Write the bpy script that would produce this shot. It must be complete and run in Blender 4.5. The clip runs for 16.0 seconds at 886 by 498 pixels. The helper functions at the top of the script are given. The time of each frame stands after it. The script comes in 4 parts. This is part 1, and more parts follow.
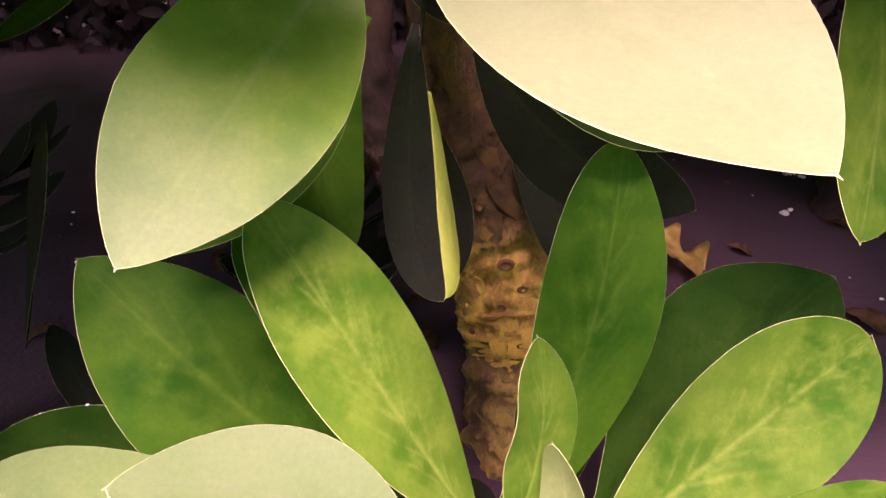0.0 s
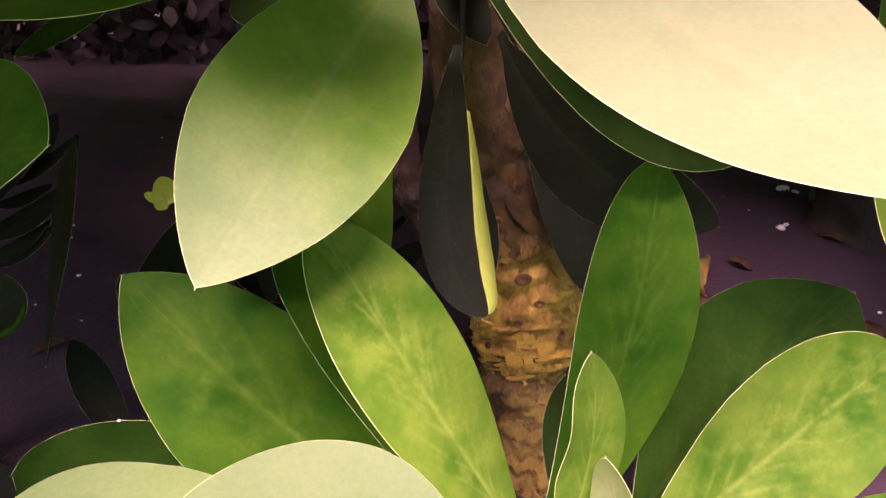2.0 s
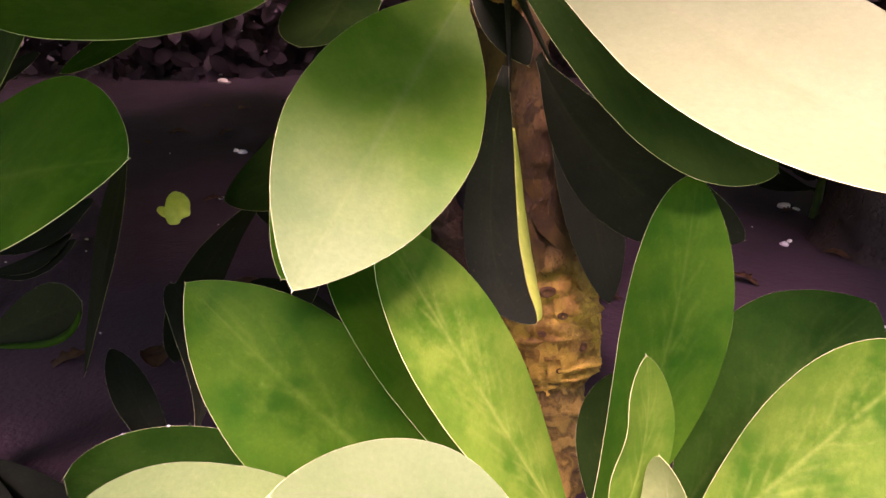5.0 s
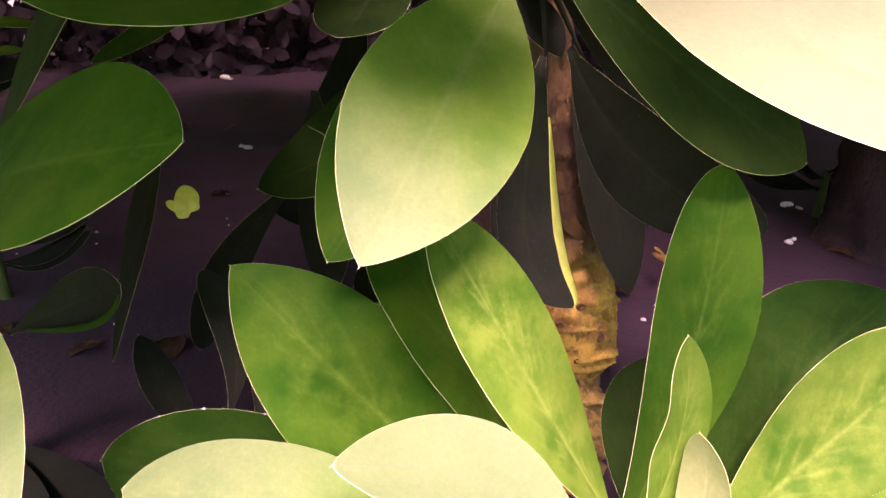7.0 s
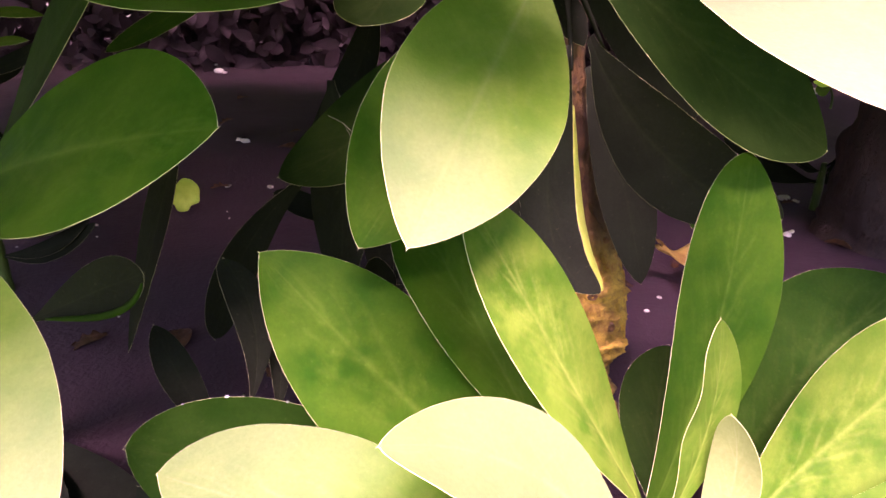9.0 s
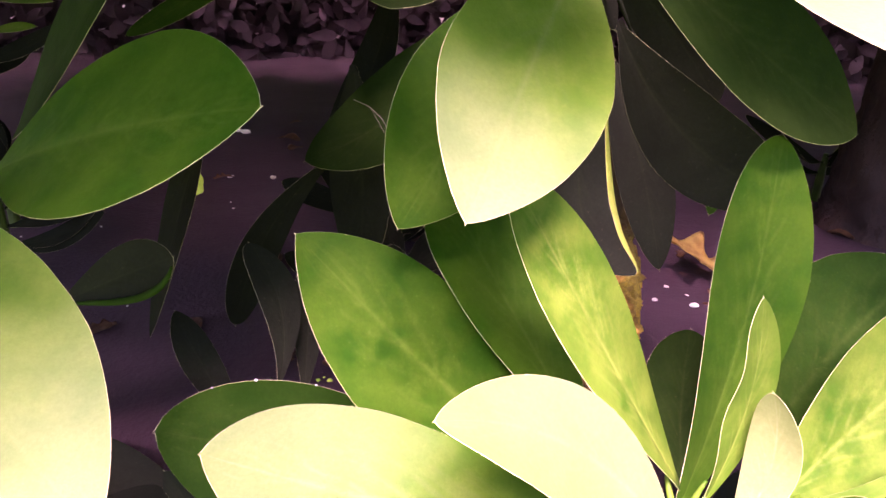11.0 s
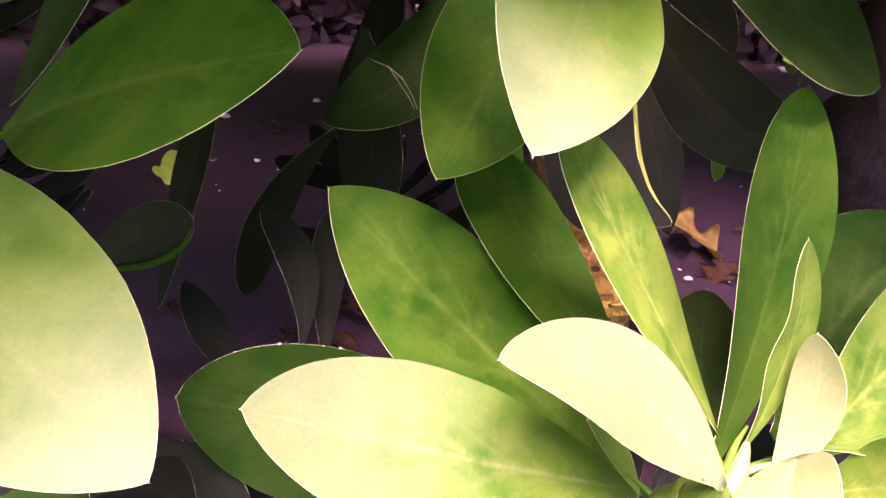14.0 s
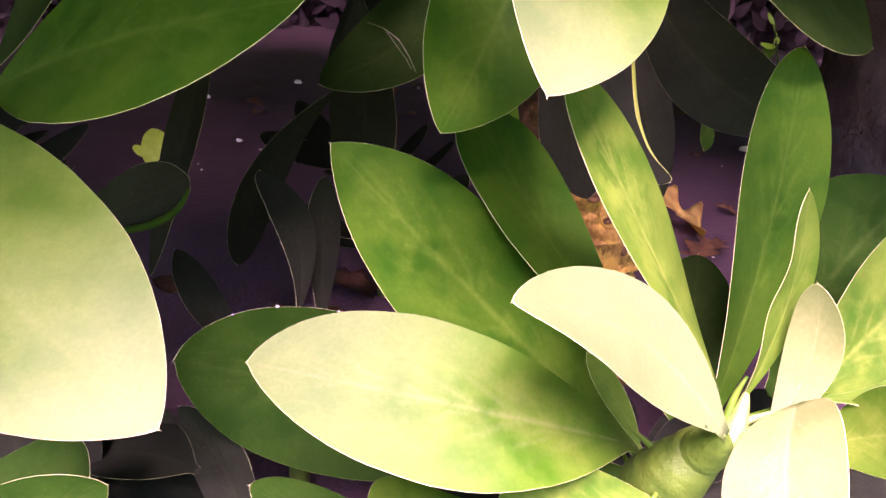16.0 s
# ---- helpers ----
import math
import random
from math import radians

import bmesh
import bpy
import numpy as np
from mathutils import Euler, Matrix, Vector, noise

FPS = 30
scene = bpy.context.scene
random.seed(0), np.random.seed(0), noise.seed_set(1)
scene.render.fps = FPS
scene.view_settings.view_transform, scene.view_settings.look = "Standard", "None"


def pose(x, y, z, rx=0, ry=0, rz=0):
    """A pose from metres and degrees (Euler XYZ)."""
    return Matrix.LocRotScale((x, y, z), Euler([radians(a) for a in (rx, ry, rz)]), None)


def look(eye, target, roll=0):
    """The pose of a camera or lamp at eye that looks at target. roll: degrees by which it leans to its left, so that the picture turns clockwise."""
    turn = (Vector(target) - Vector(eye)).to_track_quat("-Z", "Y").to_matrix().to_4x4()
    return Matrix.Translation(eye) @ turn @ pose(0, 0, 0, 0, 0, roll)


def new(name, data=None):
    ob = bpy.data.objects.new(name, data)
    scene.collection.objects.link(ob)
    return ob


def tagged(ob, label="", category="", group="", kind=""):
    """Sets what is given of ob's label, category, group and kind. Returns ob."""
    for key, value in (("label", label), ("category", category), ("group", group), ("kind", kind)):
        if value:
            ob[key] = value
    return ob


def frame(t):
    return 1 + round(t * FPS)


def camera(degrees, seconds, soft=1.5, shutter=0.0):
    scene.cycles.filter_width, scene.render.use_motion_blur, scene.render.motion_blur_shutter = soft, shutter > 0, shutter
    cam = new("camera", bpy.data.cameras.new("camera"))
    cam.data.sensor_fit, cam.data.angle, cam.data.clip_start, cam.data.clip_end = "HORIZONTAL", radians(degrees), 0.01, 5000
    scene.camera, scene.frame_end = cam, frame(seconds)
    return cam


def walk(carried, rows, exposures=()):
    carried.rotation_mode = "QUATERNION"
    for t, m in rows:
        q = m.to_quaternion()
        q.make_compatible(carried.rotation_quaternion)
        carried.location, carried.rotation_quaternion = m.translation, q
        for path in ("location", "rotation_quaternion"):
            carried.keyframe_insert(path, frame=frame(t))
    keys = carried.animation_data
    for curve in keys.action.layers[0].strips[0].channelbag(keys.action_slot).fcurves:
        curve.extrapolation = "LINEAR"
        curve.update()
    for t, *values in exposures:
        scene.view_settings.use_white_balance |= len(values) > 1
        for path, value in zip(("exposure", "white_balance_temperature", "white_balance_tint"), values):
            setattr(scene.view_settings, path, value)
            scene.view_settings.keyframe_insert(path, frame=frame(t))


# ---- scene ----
cam = camera(65.4, 16.0)
METRES, EYE, TILT, LEAN, TURN = 0.2, 0.45, -25.0, 0.0, 0.0
ROWS = [
    (0.0, 0.0, 0.0, 0.0, 0.0, 0.0, -0.0),
    (0.5, -0.0264, -0.0061, -0.0018, -0.27, 0.29, -0.04),
    (1.0, -0.0696, -0.0086, 0.003, -0.79, 0.39, -0.22),
    (1.5, -0.1093, -0.016, 0.0083, -1.15, 0.57, -0.23),
    (2.0, -0.1436, -0.0286, 0.0103, -1.23, 1.04, -0.07),
    (2.5, -0.1693, -0.0363, 0.0096, -1.42, 1.42, -0.09),
    (3.0, -0.1973, -0.0507, 0.0059, -1.52, 1.79, -0.02),
    (3.5, -0.2242, -0.0708, 0.0049, -1.59, 2.04, -0.03),
    (4.0, -0.249, -0.0877, 0.0035, -1.64, 2.27, -0.09),
    (6.5, -0.383, -0.1355, -0.0409, -2.22, 2.51, -0.51),
    (7.0, -0.4175, -0.1459, -0.0525, -2.29, 2.44, -0.63),
    (7.5, -0.4426, -0.1475, -0.0598, -2.42, 2.41, -0.55),
    (8.0, -0.4654, -0.1508, -0.0676, -2.58, 2.37, -0.46),
    (8.5, -0.4858, -0.1505, -0.0714, -2.77, 2.15, -0.39),
    (9.0, -0.5206, -0.1528, -0.0781, -3.12, 2.08, -0.53),
    (11.5, -0.6703, -0.1416, -0.1298, -3.99, 1.53, -0.45),
    (12.0, -0.7003, -0.1335, -0.1492, -4.28, 1.54, -0.39),
    (12.5, -0.7253, -0.1242, -0.1616, -4.69, 1.42, -0.18),
    (13.0, -0.7614, -0.1132, -0.1849, -5.14, 1.45, -0.14),
    (13.5, -0.7901, -0.1081, -0.2008, -5.62, 1.11, 0.08),
    (14.0, -0.8098, -0.1077, -0.2172, -6.19, 0.93, 0.29),
    (14.5, -0.8235, -0.1048, -0.2303, -6.64, 0.74, 0.44),
    (15.0, -0.8393, -0.102, -0.2501, -7.21, 0.48, 0.52),
    (15.5, -0.8572, -0.0998, -0.2793, -7.63, 0.31, 0.49),
    (16.0, -0.8743, -0.0981, -0.302, -7.99, -0.02, 0.54),
]
EXPOSURES = [(0.0, 3.43, 6800, 31), (2.1, 3.50, 6800, 32), (2.3, 3.49, 6700, 28), (2.4, 3.47, 6600, 23), (2.5, 3.47, 6600, 23), (2.6, 3.51, 6800, 32), (4.0, 3.56, 6800, 33), (7.0, 3.92, 6700, 41), (12.0, 4.31, 6420, 55), (16.0, 4.14, 6320, 55)]
HOLD = pose(0, 0, EYE, TILT, LEAN, TURN)
walk(cam, [(t, HOLD @ pose(METRES * x, METRES * y, METRES * z, 90 + pitch, roll, yaw)) for t, x, y, z, yaw, pitch, roll in ROWS], EXPOSURES)

# ---- light ----
SUN_TO = Vector((-0.11, -0.36, 0.93)).normalized()
elevation = math.asin(SUN_TO.z)
bearing = math.atan2(SUN_TO.x, SUN_TO.y)
world = bpy.data.worlds.new("sky")
scene.world = world
world.use_nodes = True
wt = world.node_tree
sky = wt.nodes.new("ShaderNodeTexSky")
sky.sky_type = 'NISHITA'
sky.sun_disc = False
sky.sun_elevation = elevation
sky.sun_rotation = bearing
sky.dust_density = 4.0
background = wt.nodes["Background"]
background.inputs["Strength"].default_value = 0.05
wt.links.new(sky.outputs["Color"], background.inputs["Color"])
sun_data = bpy.data.lights.new("sun", 'SUN')
sun_data.energy = 5.4
sun_data.angle = radians(46)
sun_data.color = (1.0, 0.64, 0.74)
sun = new("sun", sun_data)
sun.matrix_world = look(SUN_TO * 5, (0, 0, 0))


# ---- materials ----
class Nodes:
    """Short hand for a node material."""

    def __init__(self, name):
        self.mat = bpy.data.materials.new(name)
        self.mat.use_nodes = True
        self.tree = self.mat.node_tree
        self.shader = self.tree.nodes["Principled BSDF"]
        self.out = self.tree.nodes["Material Output"]

    def add(self, kind, **values):
        node = self.tree.nodes.new("ShaderNode" + kind)
        for key, value in values.items():
            if key == "operation":
                node.operation = value
            elif key == "blend":
                node.blend_type = value
            elif key == "data":
                node.data_type = value
        return node

    def link(self, a, b):
        self.tree.links.new(a, b)

    def math(self, operation, a, b=0.0, clamp=False):
        node = self.add("Math", operation=operation)
        node.use_clamp = clamp
        for slot, value in ((0, a), (1, b)):
            if isinstance(value, (int, float)):
                node.inputs[slot].default_value = value
            else:
                self.link(value, node.inputs[slot])
        return node.outputs[0]

    def mix(self, factor, a, b, blend='MIX'):
        node = self.add("Mix", data='RGBA', blend=blend)
        for slot, value in ((0, factor), (6, a), (7, b)):
            if isinstance(value, (int, float)):
                node.inputs[slot].default_value = value
            elif isinstance(value, tuple):
                node.inputs[slot].default_value = (*value, 1.0)
            else:
                self.link(value, node.inputs[slot])
        return node.outputs[2]

    def noise(self, scale, detail=3.0, vector=None, rough=0.5):
        node = self.add("TexNoise")
        node.inputs["Scale"].default_value = scale
        node.inputs["Detail"].default_value = detail
        node.inputs["Roughness"].default_value = rough
        if vector is not None:
            self.link(vector, node.inputs["Vector"])
        return node.outputs["Fac"]

    def ramp(self, value, low, high):
        node = self.add("MapRange")
        node.interpolation_type = 'SMOOTHSTEP'
        self.link(value, node.inputs["Value"])
        node.inputs["From Min"].default_value = low
        node.inputs["From Max"].default_value = high
        return node.outputs["Result"]

    def object_coords(self):
        return self.add("TexCoord").outputs["Object"]

    def bump(self, height, strength, distance):
        node = self.add("Bump")
        node.inputs["Strength"].default_value = strength
        node.inputs["Distance"].default_value = distance
        self.link(height, node.inputs["Height"])
        self.link(node.outputs["Normal"], self.shader.inputs["Normal"])
        return node.outputs["Normal"]


def leaf_material(name, deep, light, vein, through_colour, share=0.35, gloss=0.44, random_range=0.25, spec=0.13, tip_light=0.0, veining=0.09):
    m = Nodes(name)
    uv = m.add("TexCoord").outputs["UV"]
    split = m.add("SeparateXYZ")
    m.link(uv, split.inputs[0])
    across = m.math('ABSOLUTE', m.math('SUBTRACT', split.outputs["X"], 0.5))
    along = split.outputs["Y"]
    coords = m.object_coords()
    broad = m.noise(28.0, 3.0, coords)
    mottle = m.noise(110.0, 4.0, coords, 0.6)
    fine = m.noise(900.0, 3.0, coords)
    wobble = m.noise(45.0, 2.0, coords)
    patch = m.noise(60.0, 5.0, coords, 0.65)
    # midrib, widest at the stalk
    rib_width = m.math('SUBTRACT', 0.058, m.math('MULTIPLY', along, 0.034))
    rib = m.math('SUBTRACT', 1.0, m.math('DIVIDE', across, rib_width), clamp=True)
    # side veins that leave the midrib at a slant and branch unevenly
    run = m.math('ADD', m.math('SUBTRACT', m.math('MULTIPLY', along, 8.5), m.math('MULTIPLY', across, 6.5)), m.math('MULTIPLY', wobble, 1.0))
    wave = m.math('ABSOLUTE', m.math('SUBTRACT', m.math('FRACT', run), 0.5))
    veins = m.math('MULTIPLY', m.ramp(wave, 0.26, 0.0), m.ramp(across, 0.48, 0.02))
    veins = m.math('MULTIPLY', veins, m.ramp(mottle, 0.32, 0.6))
    tint = m.add("ObjectInfo").outputs["Random"]
    # a finer net between them
    place = m.add("CombineXYZ")
    m.link(m.math('ADD', m.math('MULTIPLY', split.outputs["X"], 4.2), m.math('MULTIPLY', wobble, 0.5)), place.inputs["X"])
    m.link(m.math('ADD', m.math('SUBTRACT', m.math('MULTIPLY', along, 9.0), m.math('MULTIPLY', across, 7.0)), m.math('MULTIPLY', wobble, 0.6)), place.inputs["Y"])
    m.link(m.math('MULTIPLY', tint, 31.0), place.inputs["Z"])
    cells = m.add("TexVoronoi")
    cells.feature = 'DISTANCE_TO_EDGE'
    cells.inputs["Scale"].default_value = 1.0
    m.link(place.outputs[0], cells.inputs["Vector"])
    net = m.math('MULTIPLY', m.math('MULTIPLY', m.ramp(cells.outputs["Distance"], 0.20, 0.0), m.ramp(patch, 0.36, 0.62)), m.ramp(across, 0.46, 0.04))
    veins = m.math('MAXIMUM', veins, m.math('MULTIPLY', net, 0.55))
    base = m.mix(m.math('MULTIPLY', m.ramp(broad, 0.34, 0.68), 0.46), deep, light)
    base = m.mix(m.math('MULTIPLY', m.ramp(patch, 0.40, 0.66), 0.20 + 1.3 * veining), base, light)
    base = m.mix(m.math('MULTIPLY', m.ramp(mottle, 0.5, 0.72), 0.18), base, light)
    if tip_light:  # sunlit paleness painted in towards the point
        to_tip = m.math('ADD', along, m.math('MULTIPLY', m.math('SUBTRACT', broad, 0.5), 0.32))
        base = m.mix(m.math('MULTIPLY', m.ramp(to_tip, 0.42, 0.95), tip_light), base, (0.118, 0.162, 0.086))
    spine = m.math('MULTIPLY', m.math('MULTIPLY', rib, m.ramp(mottle, 0.25, 0.55)), m.math('SUBTRACT', 1.0, m.math('MULTIPLY', along, 0.40)))
    marks = m.math('MAXIMUM', m.math('MULTIPLY', spine, 0.12 + 2.1 * veining), m.math('MULTIPLY', veins, 1.3 * veining))
    base = m.mix(marks, base, vein)
    grain = m.math('MULTIPLY', m.math('SUBTRACT', m.noise(420.0, 5.0, coords, 0.75), 0.5), 0.8)
    shade = m.math('ADD', grain, m.math('ADD', 1.0 - random_range / 2, m.math('MULTIPLY', tint, random_range)))
    value = m.add("HueSaturation")
    m.link(shade, value.inputs["Value"])
    m.link(base, value.inputs["Color"])
    specks = m.ramp(m.noise(420.0, 1.0, coords), 0.735, 0.76)
    colour = m.mix(m.math('MULTIPLY', specks, 0.05), value.outputs["Color"], (0.30, 0.26, 0.10))
    m.link(colour, m.shader.inputs["Base Color"])
    rough = m.math('ADD', gloss, m.math('MULTIPLY', mottle, 0.16))
    m.link(rough, m.shader.inputs["Roughness"])
    m.shader.inputs["Specular IOR Level"].default_value = spec
    height = m.math('ADD', m.math('MULTIPLY', marks, -0.6), m.math('ADD', m.math('MULTIPLY', fine, 0.18), m.math('MULTIPLY', mottle, 0.55)))
    normal = m.bump(height, 0.35, 0.0012)
    glow = m.add("BsdfTranslucent")
    m.link(m.mix(marks, through_colour, vein), glow.inputs["Color"])
    m.link(normal, glow.inputs["Normal"])
    blend = m.add("MixShader")
    blend.inputs[0].default_value = share
    m.link(m.shader.outputs[0], blend.inputs[1])
    m.link(glow.outputs[0], blend.inputs[2])
    m.link(blend.outputs[0], m.out.inputs["Surface"])
    return m.mat


LEAF = leaf_material("leaf_green", (0.023, 0.086, 0.004), (0.115, 0.190, 0.022), (0.20, 0.29, 0.05), (0.15, 0.38, 0.02), veining=0.22)
# leaf greens whose tips are painted pale, as the light leaves them
LEAF_TIP_LIT = leaf_material("leaf_tip_lit", (0.032, 0.090, 0.004), (0.104, 0.176, 0.021), (0.16, 0.24, 0.07), (0.15, 0.35, 0.02), tip_light=0.60)
LEAF_LOW = leaf_material("leaf_low", (0.025, 0.090, 0.003), (0.102, 0.180, 0.019), (0.25, 0.30, 0.12), (0.15, 0.38, 0.02), tip_light=0.48)
# paler copies of the leaf green with direct sunlight painted in
LEAF_LIT = leaf_material("leaf_lit", (0.075, 0.101, 0.046), (0.089, 0.117, 0.056), (0.13, 0.15, 0.07), (0.20, 0.38, 0.05), 0.3, 0.5, 0.1, 0.2)
LEAF_SUNLIT = leaf_material("leaf_sunlit", (0.065, 0.110, 0.038), (0.081, 0.128, 0.048), (0.13, 0.15, 0.09), (0.20, 0.38, 0.05), 0.3, 0.5, 0.1, 0.2)
# three darker copies of the leaf green, shade painted into each
LEAF_HALF_SHADE = leaf_material("leaf_half_shade", (0.010, 0.054, 0.0020), (0.046, 0.110, 0.0070), (0.10, 0.19, 0.022), (0.10, 0.28, 0.012), 0.3, 0.46, 0.2, 0.07, veining=0.18)
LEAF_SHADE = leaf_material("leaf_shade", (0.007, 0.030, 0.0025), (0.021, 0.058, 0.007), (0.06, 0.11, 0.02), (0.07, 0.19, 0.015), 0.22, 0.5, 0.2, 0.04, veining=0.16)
LEAF_DARK_SHADE = leaf_material("leaf_dark_shade", (0.006, 0.018, 0.003), (0.015, 0.034, 0.006), (0.05, 0.08, 0.02), (0.05, 0.13, 0.015), 0.2, 0.55, 0.2, 0.03, veining=0.12)
# pale green of young leaves, brightened further by painted sunlight
LEAF_YOUNG_LIT = leaf_material("leaf_young_lit", (0.14, 0.20, 0.068), (0.20, 0.26, 0.10), (0.42, 0.47, 0.20), (0.30, 0.42, 0.06))
# near-black leaf colour that holds the deep shade of the inner leaves
LEAF_DEEP_SHADE = leaf_material("leaf_deep_shade", (0.0098, 0.0124, 0.0086), (0.0155, 0.0205, 0.0130), (0.035, 0.05, 0.02), (0.05, 0.09, 0.015), 0.12, 0.65, 0.25, 0.02)
LEAF_CANOPY = leaf_material("leaf_canopy", (0.040, 0.085, 0.018), (0.075, 0.135, 0.030), (0.12, 0.17, 0.06), (0.12, 0.26, 0.03), 0.35, 0.55, 0.3, 0.3)
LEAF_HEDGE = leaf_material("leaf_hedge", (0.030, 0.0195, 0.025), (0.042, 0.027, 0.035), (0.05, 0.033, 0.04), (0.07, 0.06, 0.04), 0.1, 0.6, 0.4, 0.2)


def plain_material(name, dark, light, scale, rough, bump, spread=0.002):
    m = Nodes(name)
    coords = m.object_coords()
    big = m.noise(scale, 4.0, coords)
    small = m.noise(scale * 9, 4.0, coords, 0.65)
    tint = m.add("ObjectInfo").outputs["Random"]
    factor = m.math('ADD', m.math('MULTIPLY', m.ramp(big, 0.3, 0.7), 0.65), m.math('MULTIPLY', small, 0.35))
    colour = m.mix(factor, dark, light)
    value = m.add("HueSaturation")
    m.link(m.math('ADD', 0.85, m.math('MULTIPLY', tint, 0.3)), value.inputs["Value"])
    m.link(colour, value.inputs["Color"])
    m.link(value.outputs["Color"], m.shader.inputs["Base Color"])
    m.shader.inputs["Roughness"].default_value = rough
    m.bump(m.math('ADD', big, m.math('MULTIPLY', small, 0.7)), bump, spread)
    return m.mat


MARGIN = plain_material("leaf_margin", (0.33, 0.38, 0.14), (0.48, 0.52, 0.25), 60.0, 0.45, 0.1)


# bright yellow-green that carries the sun on a folded leaf half
FOLD_LIT = plain_material("rolled_edge", (0.38, 0.52, 0.07), (0.50, 0.62, 0.12), 60.0, 0.5, 0.1)
# small-plant green raised in colour as though sun fell on it
SPROUT_LIT = plain_material("sprout_lit", (0.40, 0.66, 0.04), (0.58, 0.82, 0.09), 70.0, 0.5, 0.2)


def bark_material(name, dark=(0.20, 0.085, 0.022), pale=(0.52, 0.30, 0.075), dark_above=None, grain=0.55, bands=0.0):
    m = Nodes(name)
    coords = m.object_coords()
    stretch = m.add("Mapping")
    stretch.inputs["Scale"].default_value = (1.0, 1.0, grain)
    m.link(coords, stretch.inputs["Vector"])
    big = m.noise(30.0, 4.0, stretch.outputs["Vector"], 0.6)
    small = m.noise(240.0, 5.0, stretch.outputs["Vector"], 0.7)
    cells = m.add("TexVoronoi")
    cells.feature = 'DISTANCE_TO_EDGE'
    cells.inputs["Scale"].default_value = 75.0
    warp = m.add("VectorMath", operation='ADD')
    wobble = m.add("TexNoise")
    wobble.inputs["Scale"].default_value = 40.0
    scaled = m.add("VectorMath", operation='SCALE')
    scaled.inputs["Scale"].default_value = 0.03
    m.link(wobble.outputs["Color"], scaled.inputs[0])
    m.link(stretch.outputs["Vector"], warp.inputs[0])
    m.link(scaled.outputs[0], warp.inputs[1])
    m.link(warp.outputs[0], cells.inputs["Vector"])
    crack = m.math('MULTIPLY', m.ramp(cells.outputs["Distance"], 0.07, 0.0), m.ramp(big, 0.38, 0.55))
    tone = m.mix(m.ramp(big, 0.36, 0.62), dark, pale)
    tone = m.mix(m.math('MULTIPLY', m.ramp(small, 0.5, 0.74), 0.6), tone, tuple(0.85 * c for c in pale))
    tone = m.mix(m.math('MULTIPLY', m.ramp(small, 0.42, 0.25), 0.6), tone, tuple(0.4 * c for c in dark))
    tone = m.mix(m.math('MULTIPLY', crack, 0.35), tone, (0.06, 0.028, 0.014))
    if bands:  # ring scars that run round the stem
        split = m.add("SeparateXYZ")
        m.link(coords, split.inputs[0])
        run = m.math('FRACT', m.math('ADD', m.math('MULTIPLY', split.outputs["Z"], 1.0 / bands), m.math('MULTIPLY', big, 3.2)))
        crack = m.math('MULTIPLY', m.ramp(m.math('ABSOLUTE', m.math('SUBTRACT', run, 0.5)), 0.22, 0.05), m.ramp(small, 0.30, 0.55))
        tone = m.mix(m.math('MULTIPLY', crack, 0.42), tone, (0.022, 0.010, 0.006))
    if dark_above:  # darker bark above the swollen foot, with the crown's shade painted in
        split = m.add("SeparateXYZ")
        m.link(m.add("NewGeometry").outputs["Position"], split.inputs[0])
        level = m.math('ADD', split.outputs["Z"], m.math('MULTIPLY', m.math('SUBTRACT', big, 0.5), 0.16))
        tone = m.mix(m.ramp(level, dark_above[0], dark_above[1]), tone, m.mix(0.95, tone, (0.085, 0.065, 0.08), 'MULTIPLY'))
    tint = m.add("ObjectInfo").outputs["Random"]
    value = m.add("HueSaturation")
    m.link(m.math('ADD', 0.85, m.math('MULTIPLY', tint, 0.3)), value.inputs["Value"])
    m.link(tone, value.inputs["Color"])
    m.link(value.outputs["Color"], m.shader.inputs["Base Color"])
    m.shader.inputs["Roughness"].default_value = 0.75
    m.bump(m.math('SUBTRACT', m.math('ADD', big, m.math('MULTIPLY', small, 0.6)), crack), 0.9, 0.003)
    return m.mat


BARK = bark_material("bark")
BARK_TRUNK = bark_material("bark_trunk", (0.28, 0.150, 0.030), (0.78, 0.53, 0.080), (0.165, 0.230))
BARK_RED = bark_material("bark_red", (0.085, 0.052, 0.010), (0.32, 0.225, 0.038), None, 0.22, 0.021)
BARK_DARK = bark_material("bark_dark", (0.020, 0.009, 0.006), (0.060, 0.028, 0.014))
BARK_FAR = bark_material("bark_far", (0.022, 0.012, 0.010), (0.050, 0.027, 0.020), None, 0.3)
SCAR = plain_material("leaf_scar", (0.050, 0.024, 0.010), (0.15, 0.075, 0.028), 90.0, 0.9, 0.6)
STEM = plain_material("green_stem", (0.023, 0.067, 0.002), (0.058, 0.108, 0.005), 45.0, 0.55, 0.5)
CROWN = plain_material("pale_crown", (0.085, 0.140, 0.022), (0.135, 0.190, 0.045), 60.0, 0.5, 0.4)
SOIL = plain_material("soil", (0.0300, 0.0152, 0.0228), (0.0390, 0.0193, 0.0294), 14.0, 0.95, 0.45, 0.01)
WALL = plain_material("plaster", (0.50, 0.48, 0.42), (0.66, 0.63, 0.56), 3.0, 0.9, 0.3)
DRY = plain_material("dry_leaf", (0.34, 0.20, 0.040), (0.70, 0.53, 0.130), 50.0, 0.8, 0.6)


# ---- builders ----
def thing(name, place, label, category, group="", kind=""):
    ob = new(name)
    ob.empty_display_size = 0.03
    ob.location = place
    return tagged(ob, label, category, group, kind)


